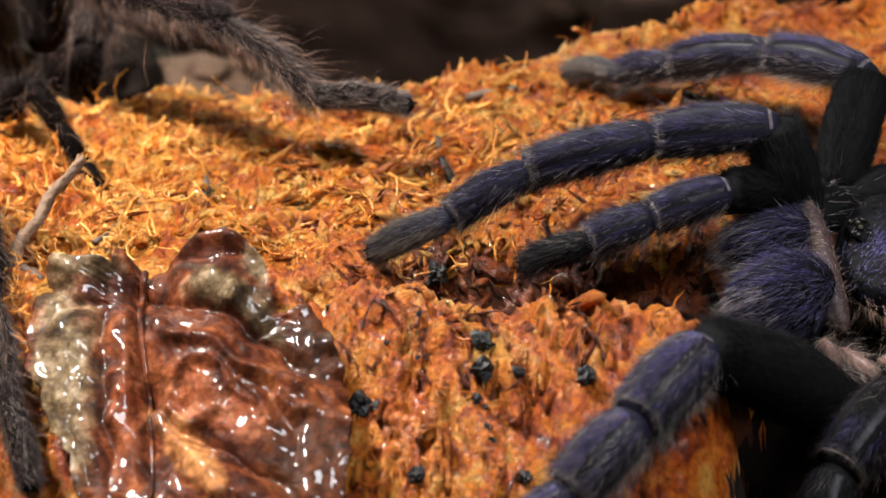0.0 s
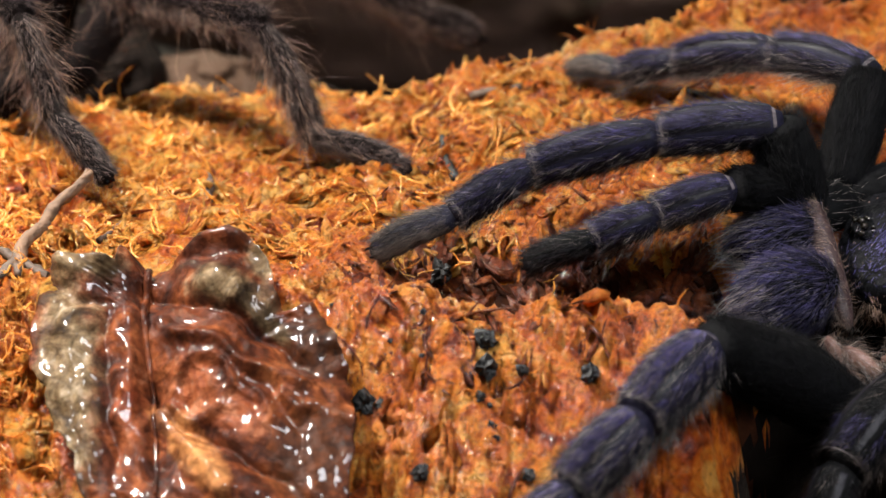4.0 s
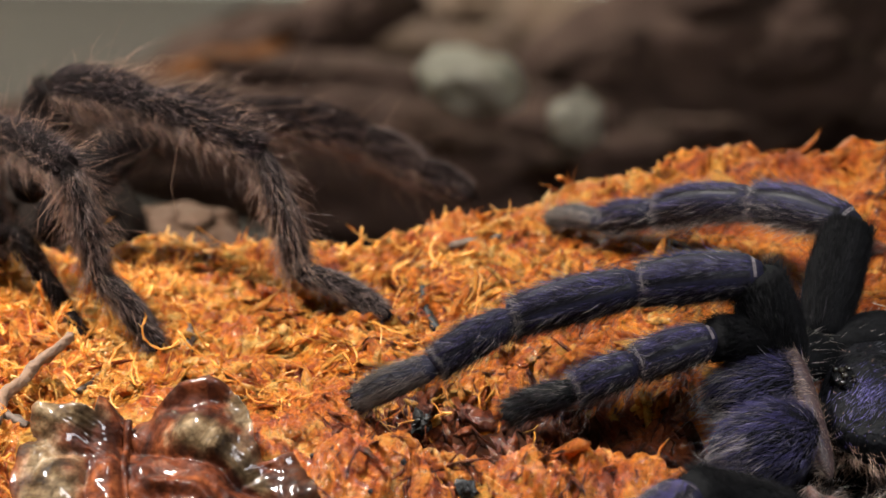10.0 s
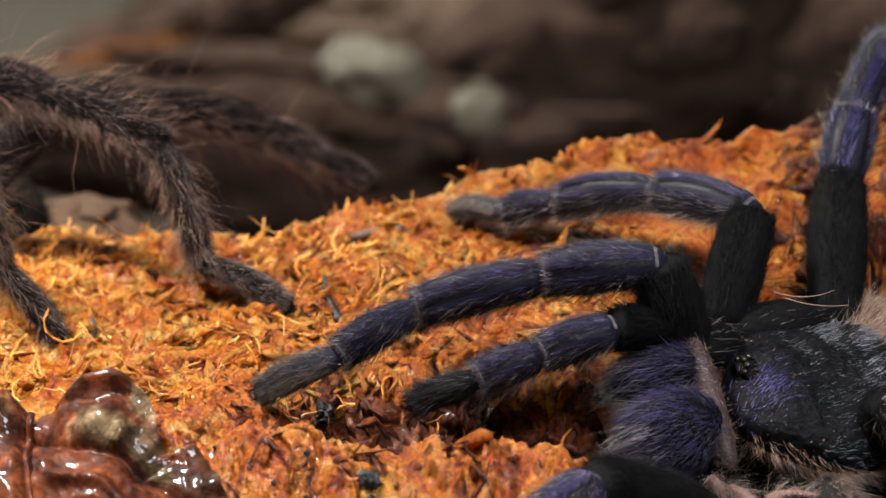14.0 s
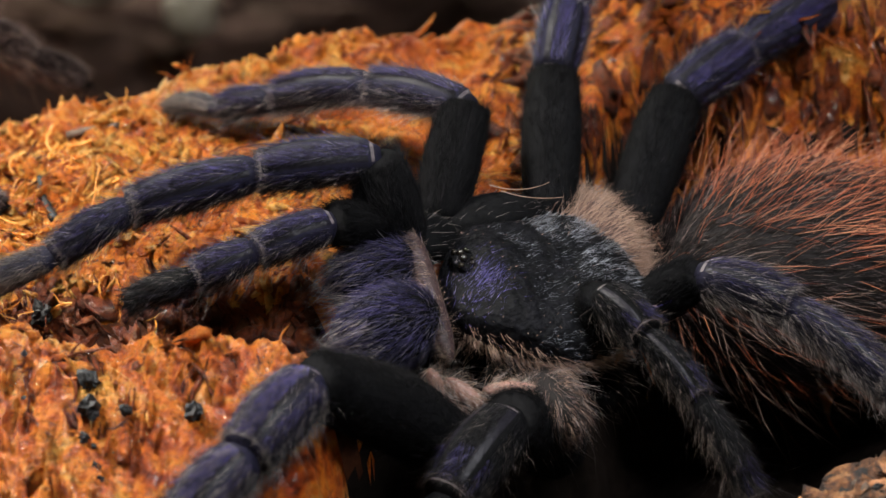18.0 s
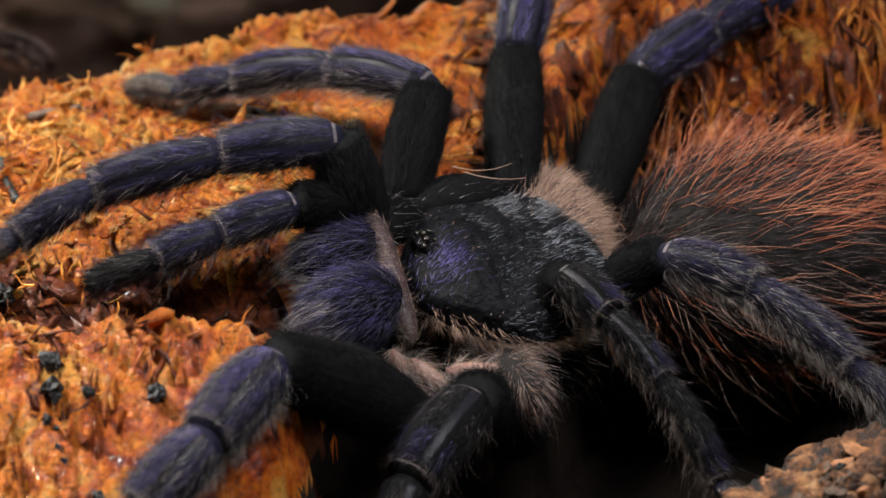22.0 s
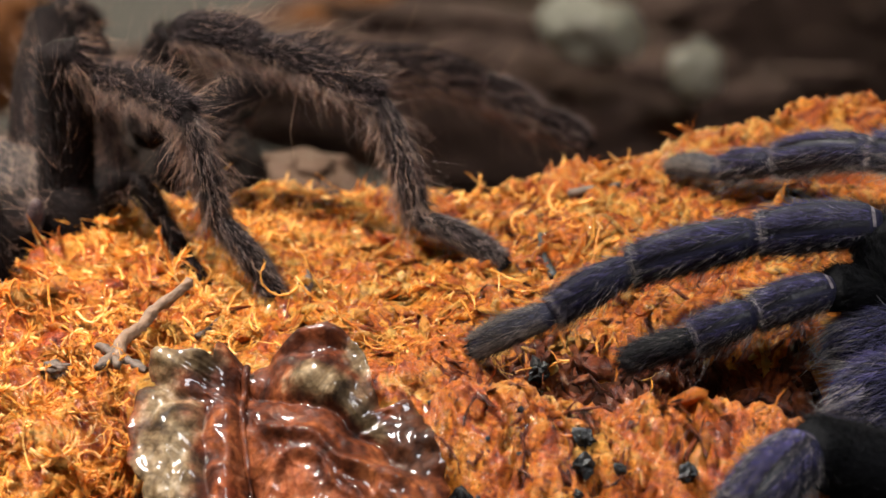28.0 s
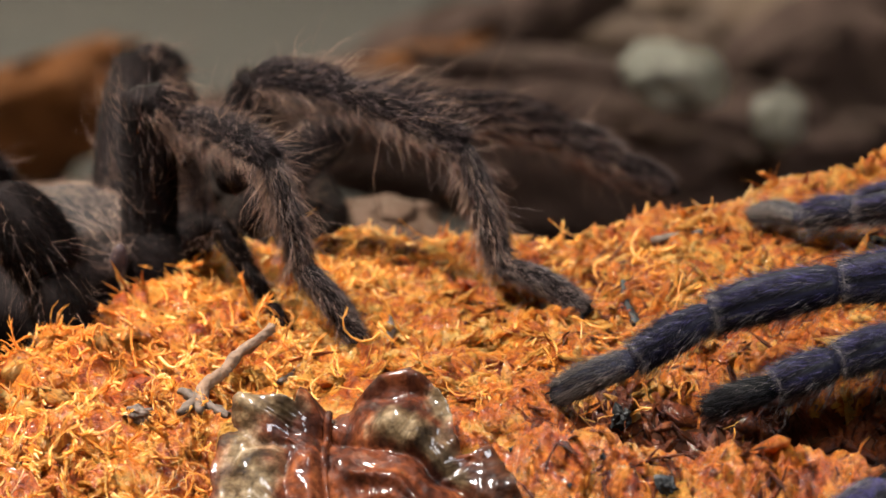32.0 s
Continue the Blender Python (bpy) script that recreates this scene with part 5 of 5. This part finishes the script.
MIDRIB = [(-5.2, 11.2), (-5.4, 7.5), (-4.7, 3.1), (-3.8, -2.4), (-3.1, -7.7), (-2.5, -13.0)]
# creases (sharp) and swells (round) of the blade: path, height, half-width
CREASES = [(MIDRIB, -1.7, 1.5), ([(-8.1, 10.4), (-8.2, 3.1), (-7.2, -2.3), (-5.9, -13.0)], -1.2, 1.0), ([(-4.6, 8.2), (2.7, 5.2), (7.2, 2.0), (10.2, -0.6)], -1.5, 1.1),
           ([(-4.2, -1.0), (-1.6, -4.6), (1.1, -6.2), (6.4, -9.9), (10.8, -12.8)], -1.4, 1.1), ([(7.0, 5.4), (4.6, 3.8)], -0.9, 0.8), ([(-13.6, 9.2), (-11.0, 7.0), (-8.4, 7.4)], -1.2, 1.0),
           ([(-3.4, 11.2), (0.6, 10.6), (4.2, 11.8)], -0.7, 0.8), ([(6.0, -1.2), (8.6, -6.2), (9.4, -12.0)], -0.5, 0.8), ([(-10.6, 2.0), (-10.2, -5.0), (-8.2, -12.0)], -0.6, 0.8)]
SWELLS = [([(-2.6, 3.4), (1.5, 2.1), (4.5, -0.1), (9.0, -1.4)], 0.9, 0.8), ([(0.6, 8.4), (3.2, 7.0)], 1.3, 2.0), ([(-2.9, -3.2), (-0.3, -7.2), (2.8, -11.8)], 1.0, 1.0), ([(5.3, -2.4), (6.7, -5.2)], 0.45, 0.45),
          ([(7.6, -2.6), (8.8, -3.8), (10.2, -3.4)], 0.5, 0.5), ([(-11.0, 5.0), (-9.6, -8.0)], 0.8, 1.6), ([(-6.2, 6.0), (-5.9, -4.0)], 0.8, 1.0), ([(0.0, 12.8), (2.6, 12.6)], 0.9, 0.9), ([(-12.6, 11.0), (-8.6, 10.6)], 0.9, 1.1)]


def blade_height(x, y):
    """Height of the crumpled blade over its plane, in millimetres."""
    bend = lambda sx, sy, z: np.array([noise.noise(Vector((u * sx, w * sy, z))) for u, w in zip(x, y)])
    wx, wy = x + 0.7 * bend(0.3, 0.35, 11.0), y + 0.7 * bend(0.33, 0.3, 15.0)
    h = 1.1 * bend(0.13, 0.13, 3.0) + 0.42 * bend(0.34, 0.28, 5.0)
    for path, high, wide in CREASES:
        d, f = near_path(wx, wy, path)
        h = h + high * np.exp(-d / wide) * np.minimum(1, 5 * (1 - f) + 0.25)
    for path, high, wide in SWELLS:
        d, f = near_path(wx, wy, path)
        h = h + high * np.exp(-(d / wide) ** 2)
    d = np.hypot(wx - 0.2, wy + 1.8)
    h = h + 0.45 * np.exp(-((d - 2.6) / 0.5) ** 2) + 0.3 * np.exp(-(d / 1.3) ** 2)
    fine = np.array([noise.fractal(Vector((u * 0.9, w * 0.9, 9.0)), 0.9, 2.0, 4) for u, w in zip(x, y)])
    crimp = np.array([abs(noise.noise(Vector((u * 0.75 + 0.3 * w, w * 0.5, 21.0)))) for u, w in zip(wx, wy)])
    return h + 0.08 * fine - 0.4 * crimp + 0.7 - 0.003 * x ** 2


def leaf():
    # rim round the middle: degrees anticlockwise from the right, and reach in millimetres
    rim = [(-43, 17.9), (-34, 16.0), (-23, 14.7), (-11, 13.4), (0, 12.4), (14, 12.0), (26, 11.5), (37, 11.2), (40, 9.7), (42, 9.0), (50, 9.6), (62, 11.6), (74, 13.2), (85, 13.9), (95, 13.2), (107, 11.9), (115, 12.3), (118, 13.6), (120, 14.8), (126, 13.8), (132, 15.3), (139, 17.7), (144, 16.7), (160, 15.6), (176, 14.5), (185, 13.0), (206, 12.7), (220, 12.6), (234, 14.8), (270, 15.0), (300, 16.5), (317, 17.9)]
    right = Vector((1.0, 0.05, 0.03)).normalized()
    up = Vector((0.0, 0.68, 0.73)).normalized()
    out = right.cross(up).normalized()
    up = out.cross(right)
    turn = Matrix((right, up, out)).transposed().to_4x4()
    turn.translation = Vector((-57.4, -21.0, 17.3)) * MM
    around, ring = 220, 74
    a = np.arange(around) * 2 * math.pi / around
    reach = np.interp((np.degrees(a) + 43) % 360 - 43, [r[0] for r in rim], [r[1] for r in rim])
    reach = reach * (1 + np.array([0.035 * noise.fractal(Vector((math.cos(k) * 7, math.sin(k) * 7, 0.0)), 0.8, 2.0, 5) for k in a]))
    q = (np.arange(ring + 1) / ring)[:, None]
    x, y = (q * reach * np.cos(a)).ravel(), (q * reach * np.sin(a)).ravel()
    curl = np.array([noise.noise(Vector((math.cos(k) * 2.6, math.sin(k) * 2.6, 2.0))) + 0.6 * noise.noise(Vector((math.cos(k) * 7, math.sin(k) * 7, 5.0))) for k in a])
    z = blade_height(x, y) + (q ** 9 * (1.7 * curl - 0.6)).ravel()
    v = np.stack([x, y, z], -1)
    t = []
    for k in range(ring):
        for j in range(around):
            p, w = k * around + j, k * around + (j + 1) % around
            t += [(p, p + around, w + around), (p, w + around, w)]
    t = np.array(t)
    n = len(v)
    under = v - np.array([0, 0, 0.22])
    rimt = []
    for j in range(around):
        p, w = ring * around + j, ring * around + (j + 1) % around
        rimt += [(p, p + n, w + n), (p, w + n, w)]
    me = mesh_np("leaf", np.concatenate([v, under]), np.concatenate([t, t[:, ::-1] + n, np.array(rimt)]), [LEAF])
    ob = tagged(new("dead_leaf"), "wet crumpled brown dead leaf lying on the moss", "leaf")
    ob.matrix_basis = turn
    part("blade", me, ob)
    py = np.linspace(10.9, -12.0, 40)
    px = np.interp(-py, [-w for _, w in MIDRIB], [u for u, _ in MIDRIB])
    part("midrib", tube(np.stack([px, py, blade_height(px, py) + 0.12], -1), 0.34, 0.16, LEAF), ob)


def tube(points, r0, r1, mat, sides=8, rough=0.0):
    """A round stick along points, thinning from r0 to r1."""
    p = np.array(points, float)
    n = len(p)
    d = unit(np.gradient(p, axis=0))
    ref = np.array([0.3, 0.2, 0.93])
    u = unit(np.cross(d, ref))
    w = np.cross(d, u)
    r = np.linspace(r0, r1, n)
    a = np.arange(sides) * 2 * math.pi / sides
    v = []
    for k in range(n):
        rr = r[k] * (1 + rough * rng.normal(0, 1, sides))
        v.append(p[k] + (np.cos(a) * rr)[:, None] * u[k] + (np.sin(a) * rr)[:, None] * w[k])
    v = np.concatenate(v)
    t = []
    for k in range(n - 1):
        for j in range(sides):
            q, s = k * sides + j, k * sides + (j + 1) % sides
            t += [(q, s, s + sides), (q, s + sides, q + sides)]
    for j in range(1, sides - 1):
        t += [(0, j + 1, j), ((n - 1) * sides, (n - 1) * sides + j, (n - 1) * sides + j + 1)]
    return mesh_np("stick", v, np.array(t), [mat])


def stick(name, a, b, r0, r1, mat, label, bow=0.6, steps=12):
    a, b = np.array(a), np.array(b)
    q = np.linspace(0, 1, steps)[:, None]
    wob = np.cumsum(rng.normal(0, 0.12, (steps, 3)), 0) * (q * (1 - q) * 4)
    pts = a + (b - a) * q + wob * bow
    return tagged(new(name, tube([tuple(p) for p in pts], r0, r1, mat, 9, 0.08)), label, "twig")


leaf()
for a, b, c in (((-0.4, 3.7, 32.7), (2.3, 3.5, 31.8), (4.9, 4.7, 32.8)), ((0.6, 3.6, 32.2), (3.3, 3.4, 31.3), (6.0, 4.5, 31.5))):
    a, b, c = Vector(a), Vector(b), Vector(c)
    pts = [tuple(a * (1 - q) ** 2 + b * 2 * q * (1 - q) + c * q * q) for q in np.linspace(0, 1, 12)]
    part("long_hair", tube(pts, 0.05, 0.02, TAN_HAIR, 5), blue, blue.matrix_basis.inverted(), "long pale curled hair")

# ---- far things ----


def rock(name, centre, size, mat, label, category, rough=0.35, seed=0.0, turn=(0, 0, 0), fine=0.0):
    v, t = blob(np.zeros(3), size, 140 if fine else 40, 90 if fine else 26, rough, seed)
    if fine:
        v = v + unit(v) * np.array([[fine * noise.fractal(Vector((p[0] * 0.35, p[1] * 0.8, p[2] * 0.8)), 0.8, 2.0, 5)] for p in v])
    big = category in ("log", "bark") and size[0] > 7
    ob = tagged(new(name) if big else new(name, mesh_np(name, v, t, [mat])), label, category)
    ob.matrix_basis = pose(centre[0] * MM, centre[1] * MM, centre[2] * MM, *turn)
    if big:
        part("core", mesh_np("core", v, t, [mat]), ob)
        # loose plates of bark lie along the core
        for k in range(7):
            a, b = -0.75 + 0.25 * k + 0.08 * math.sin(seed + k), 0.9 + 0.9 * math.sin(seed * 2 + k * 1.7)
            r = math.sqrt(1 - a * a) * 0.97
            w, u = blob(np.zeros(3), (size[0] * 0.26, size[1] * 0.35, size[2] * 0.13), 20, 12, 0.6, seed + k * 4.1)
            part("bark_plate", mesh_np("bark_plate", w, u, [mat]), ob, pose(size[0] * a * MM, -size[1] * r * math.cos(b) * MM, size[2] * r * math.sin(b) * MM, math.degrees(-b) + 90, 0, 4 * math.sin(k)))
    return ob


rock("stone", (-69.7, 298.7, 19.8), (9.0, 7.5, 5.3), STONE, "pale grey stone far behind the mound", "stone", 0.3, 2.0, (0, 12, 0))
rock("stone", (-51.6, 297.3, 13.0), (4.3, 3.9, 4.8), STONE, "small pale stone far behind the mound", "stone", 0.3, 5.0)
rock("bark_piece", (-131.9, 393.3, 8.6), (15.7, 10.5, 6.3), ORANGE_BARK, "orange-brown bark piece behind the spiders", "bark", 0.3, 8.0, (0, -18, 0))
rock("bark_piece", (-210.3, 391.3, -1.4), (27.2, 10.5, 11.5), ORANGE_BARK, "orange-brown bark piece behind the brown spider", "bark", 0.3, 11.0, (0, -20, 0))
rock("log", (-136.2, 456.2, 7.4), (35.5, 14.6, 9.4), DARK_BARK, "dark rotten log behind the mound", "log", 0.25, 14.0, (0, -22, 0))
rock("log", (-40.6, 414.3, 7.0), (46.0, 14.6, 20.9), DARK_BARK, "dark rotten log behind the mound", "log", 0.25, 17.0, (0, -20, 0))
rock("log", (-96.6, 519.8, 4.5), (48.1, 20.9, 15.7), TAN_WOOD, "tan wooden log leaning at the back", "log", 0.15, 21.0, (0, 4, 0))
rock("log", (-87.3, 328.0, 3.0), (62.7, 14.6, 15.7), DARK_BARK, "dark rotten log behind the mound", "log", 0.25, 27.0, (0, 3, 0))
rock("bark_piece", (-76.7, 80.4, 23.7), (8, 5, 5), BROWN_WOOD, "tan bark chip behind the mound", "bark", 0.2, 25.0)
rock("bark_piece", (-89.2, 75.9, 26.6), (8.5, 6, 8), SHADE_AND_STUMP, "dark bark stump behind the brown spider", "bark", 0.15, 29.0)
rock("log", (15.5, 443.5, 5.1), (52, 16, 24), DARK_BARK, "dark rotten log behind the blue spider", "log", 0.25, 33.0, (0, -14, 0))
slab = tagged(new("bark_piece"), "weathered brown bark piece with flaking chips beside the burrow", "bark")
slab.matrix_basis = pose(*[c * MM for c in (35.2, -17.8, 3.2)], 0, -20, 8)


def bark_part(name, at, size, mat, seed, fine, turn=(0, 0, 0)):
    v, t = blob(np.zeros(3), size, 120 if fine > 1 else 30, 80 if fine > 1 else 18, 0.35, seed)
    v = v + unit(v) * np.array([[fine * noise.fractal(Vector((p[0] * 0.35, p[1] * 0.8, p[2] * 0.8)), 0.8, 2.0, 5)] for p in v])
    part(name, mesh_np(name, v, t, [mat], None, fine > 1), slab, pose(at[0] * MM, at[1] * MM, at[2] * MM, *turn))


bark_part("slab", (0, 0, 0), (19, 9, 9), BARK, 31.0, 1.9)
for k in range(96):
    a = rng.uniform(-0.9, 0.5)
    b = rng.uniform(-0.9, 0.1)
    hgt = 9.3 * math.sqrt(max(0.05, 1 - a * a - b * b * 0.8))
    bark_part("chip", (19 * a, 9 * b, hgt), (rng.uniform(0.4, 1.6), rng.uniform(0.3, 0.8), rng.uniform(0.15, 0.4)), (CHIP, DARK_TWIG, CHARCOAL, BARK)[k % 4], k * 3.1, 0.3, (rng.uniform(-50, 10), rng.uniform(-40, 40), rng.uniform(0, 180)))


def room():
    for name, at, size in (("wall_north", (0, 900, 200), (1900, 12, 900)), ("wall_south", (0, -906, 200), (1900, 12, 900)), ("wall_west", (-906, 0, 200), (12, 1800, 900)), ("wall_east", (906, 0, 200), (12, 1800, 900)), ("ceiling", (0, 0, 656), (1900, 1900, 12))):
        bm = bmesh.new()
        bmesh.ops.create_cube(bm, size=1.0)
        for w in bm.verts:
            w.co = Vector([(c * s + p) * MM for c, s, p in zip(w.co, size, at)])
        me = bpy.data.meshes.new(name)
        bm.to_mesh(me)
        bm.free()
        me.materials.append(WALL)
        tagged(new(name, me), "plain grey-green wall" if "wall" in name else "plain grey ceiling", "wall" if "wall" in name else "ceiling", kind="structure")


room()

# ---- small things on the mound ----
TWIG_FOOT = Vector((-75.0, -10.2, 24.3))
TWIG_UP, TWIG_DOWN = Vector((-71.1, -2.0, 31.7)), Vector((-71.3, 0.0, 28.6))
twig = tagged(new("twig"), "pale dry twig with broken side stubs lying on the moss", "twig")
TWIG_LONG = (TWIG_UP - TWIG_FOOT).length
part("stem", tube([(0.9 * math.sin(z * 0.30) + 0.25 * math.sin(z * 1.1), 0.3 * math.cos(z * 0.55), z) for z in np.linspace(-1.5, TWIG_LONG, 30)], 0.62, 0.42, TWIG, 12, 0.16), twig)
for a in ((-3.6, -0.5, -1.0), (-0.4, 1.0, -3.4), (2.4, 0.4, 0.8), (-1.8, 0.6, -2.4)):
    part("stub", tube([(a[0] * q, a[1] * q, a[2] * q - 0.6) for q in np.linspace(0, 1, 6)], 0.62, 0.3, DARK_TWIG, 9, 0.25), twig)
stick("twig", (-70.0, -2.1, 24.3), (-68.0, 4.6, 25.6), 0.3, 0.2, DARK_TWIG, "thin dark twig on the fibre")


def crumb(at, size, seed):
    v, t = blob(np.zeros(3), (size, size * 0.8, size * 0.75), 14, 9, 0.7, seed)
    ob = tagged(new("charcoal_crumb", mesh_np("charcoal_crumb", v, t, [CHARCOAL], None, False)), "black charcoal crumb on wet fibre", "charcoal", "charcoal crumbs")
    ob.matrix_basis = pose(at[0] * MM, at[1] * MM, at[2] * MM, seed * 40, seed * 70, seed * 110)


for k, (at, size) in enumerate([((-46.2, -13.0, 21.1), 1.0), ((-43.7, -18.9, 14.4), 1.1), ((-33.6, -17.6, 17.3), 1.1), ((-33.7, -15.8, 19.4), 1.0), ((-39.5, -0.3, 21.8), 1.0), ((-33.9, -19.2, 15.2), 0.5), ((-38.1, -23.7, 9.9), 0.7), ((-24.9, -17.8, 17.2), 0.9)]):
    crumb(at, size, k + 0.3)


for k, (at, size) in enumerate([((-45.7, -9.0, 21.8), 0.3), ((-39.3, -14.6, 21.4), 0.3), ((-39.1, -16.8, 18.1), 0.25), ((-41.9, -16.0, 19.1), 0.25), ((-34.0, -19.1, 15.3), 0.45), ((-33.1, -19.3, 14.6), 0.35), ((-32.8, -20.6, 13.2), 0.4), ((-32.3, -21.3, 12.4), 0.35), ((-29.4, -22.7, 9.6), 0.6), ((-38.5, -23.6, 9.7), 0.65), ((-30.5, -18.0, 17.5), 0.6), ((-42.3, -19.1, 14.5), 0.45), ((-39.8, -0.5, 21.6), 0.8), ((-34.0, -15.8, 19.5), 0.6)]):
    crumb(at, size, k + 20.7)
v, t = blob(np.zeros(3), (0.42, 0.4, 0.36), 20, 14)
flakes("water_droplet", 1900, WATER, (0.09, 0.09, 0.09), (-62, -8, -34, 0), "tiny clear water droplets glistening on wet moss", 0.0, 0.2, False, "water")
drop = tagged(new("water_drop", mesh_np("water_drop", v, t, [WATER])), "clear water drop hanging on the moss", "water drop")
drop.location = [c * MM for c in (-34.2, -13.3, 21.1)]
rock("bark_crumb", (-80.6, -11.0, 22.8), (1.2, 0.9, 0.7), DARK_TWIG, "small dark bark crumb on the moss", "bark", 0.5, 41.0)
stick("splinter", (-42.5, 22.5, 30.1), (-40.1, 15.0, 27.4), 0.3, 0.5, CHARCOAL, "upright charred splinter in the moss")
stick("splinter", (-41.0, 32.9, 32.4), (-35.9, 30.8, 33.8), 0.5, 0.35, DARK_TWIG, "dark wood splinter lying on the moss")
stick("splinter", (-63.0, 13.0, 27.6), (-62.2, 8.3, 25.3), 0.45, 0.4, DARK_TWIG, "short brown splinter standing in the moss")


def settle(lengths, guess):
    """Joints with the given lengths between the first and last joint of guess, near guess."""
    p = [Vector(g) for g in guess]
    base, tip = p[0].copy(), p[-1].copy()
    for _ in range(30):
        p[-1] = tip.copy()
        for k in range(len(p) - 2, -1, -1):
            p[k] = p[k + 1] + (p[k] - p[k + 1]).normalized() * lengths[k]
        p[0] = base.copy()
        for k in range(1, len(p)):
            p[k] = p[k - 1] + (p[k] - p[k - 1]).normalized() * lengths[k - 1]
    return p


def step_leg(segments, joints, keys, owner, up=(0, 0, 1)):
    """Key a leg through the joints of keys: rows of seconds and joints, ending in its standing pose."""
    lengths = [(Vector(b) - Vector(a)).length for a, b in zip(joints, joints[1:])]
    keys = [(t, settle(lengths, g)) for t, g in keys]
    back = owner.matrix_basis.inverted()
    rows = [[] for _ in segments]
    times = sorted({round(0.1 * k, 1) for k in range(0, 57)} | {32.0})
    for t in times:
        k = max(i for i, (at, _) in enumerate(keys) if at <= t)
        t0, a = keys[k]
        t1, b = keys[min(k + 1, len(keys) - 1)]
        q = 0.0 if t1 == t0 else (t - t0) / (t1 - t0)
        q = q * q * (3 - 2 * q)
        g = [x.lerp(y, q) for x, y in zip(a, b)]
        if t1 > t0:
            lift = 4 * q * (1 - q) * min(1.0, (b[-1] - a[-1]).length / 8) * 2.5
            g[-1] = g[-1] + Vector((0, 0, lift))
        p = settle(lengths, g)
        first = back @ limb_frame(p[0], p[1], up)
        rows[0].append((t, first))
        for n in range(1, len(p) - 1):
            rows[n].append((t, first.inverted() @ back @ limb_frame(p[n], p[n + 1], up)))
        foot = limb_frame(p[-2], p[-1], up)
        foot.translation = p[-1] * MM
        rows[-1].append((t, first.inverted() @ back @ foot))
    for ob, r in zip(segments, rows):
        walk(ob, r)


def motions():
    planted = [(-90.7, 8.0, 28.6), (-87.2, 0.8, 44.2), (-83.7, -2.8, 41.2), (-77.3, -12.4, 23.0), (-73.3, -21.7, 14.9), (-70.1, -26.8, 8.6)]
    lifted = [NEAR[0], (-89.1, 19.0, 43.4), (-86.8, 16.5, 41.1), (-83.9, 4.5, 31.4), (-83.1, -1.0, 24.2), (-80.9, -4.1, 18.7)]
    coming = [NEAR[0], (-88.1, 21.5, 45.8), (-85.4, 19.2, 44.5), (-82.1, 10.4, 40.9), (-79.7, 4.8, 33.0), (-76.8, 1.7, 27.6)]
    stepped = [NEAR[0], (-88.1, 21.5, 45.7), (-84.8, 19.2, 44.5), (-80.5, 10.5, 41.4), (-76.1, 5.8, 33.3), (-71.1, 1.8, 28.1)]
    step_leg(near_leg, NEAR, [(0.0, planted), (2.3, planted), (2.6, lifted), (3.0, coming), (3.2, stepped), (3.7, stepped), (5.0, NEAR), (32.0, NEAR)], brown)
    raised = [FAR[0], FAR[1], (-70.7, 25.0, 42.5), (-61.5, 20.4, 39.9), (-52.8, 16.4, 35.2), (-44.2, 14.2, 34.6)]
    lower = [FAR[0], FAR[1], (-70.2, 25.0, 42.5), (-60.1, 20.5, 40.3), (-52.1, 16.8, 32.2), (-44.0, 13.7, 31.6)]
    down = [FAR[0], FAR[1], (-71.0, 24.9, 42.4), (-60.1, 20.6, 40.9), (-53.0, 16.5, 30.3), (-44.9, 15.5, 28.0)]
    step_leg(far_leg, FAR, [(0.0, raised), (0.25, lower), (0.5, down), (3.7, down), (5.0, FAR), (32.0, FAR)], brown)
    folded = [REAR[0], (-82.7, 48.1, 46.3), (-78.9, 48.0, 45.8), (-79.3, 42.9, 40.6), (-79.7, 38.1, 36.7), (-79.4, 34.9, 30.7)]
    reaching = [REAR[0], (-80.3, 50.2, 46.7), (-73.6, 51.9, 44.8), (-67.6, 51.5, 42.7), (-62.9, 50.8, 39.3), (-59.3, 50.2, 36.0)]
    step_leg(rear_leg, REAR, [(0.0, folded), (2.3, folded), (2.9, reaching), (4.2, REAR), (32.0, REAR)], brown)
    high, low = limb_frame(TWIG_FOOT, TWIG_UP, (0, 0, 1)), limb_frame(TWIG_FOOT, TWIG_DOWN, (0, 0, 1))
    half = limb_frame(TWIG_FOOT, TWIG_UP * 0.45 + TWIG_DOWN * 0.55, (0, 0, 1))
    walk(twig, [(0.0, high), (3.0, high), (3.3, half), (3.7, half), (5.0, low), (32.0, low)])


motions()
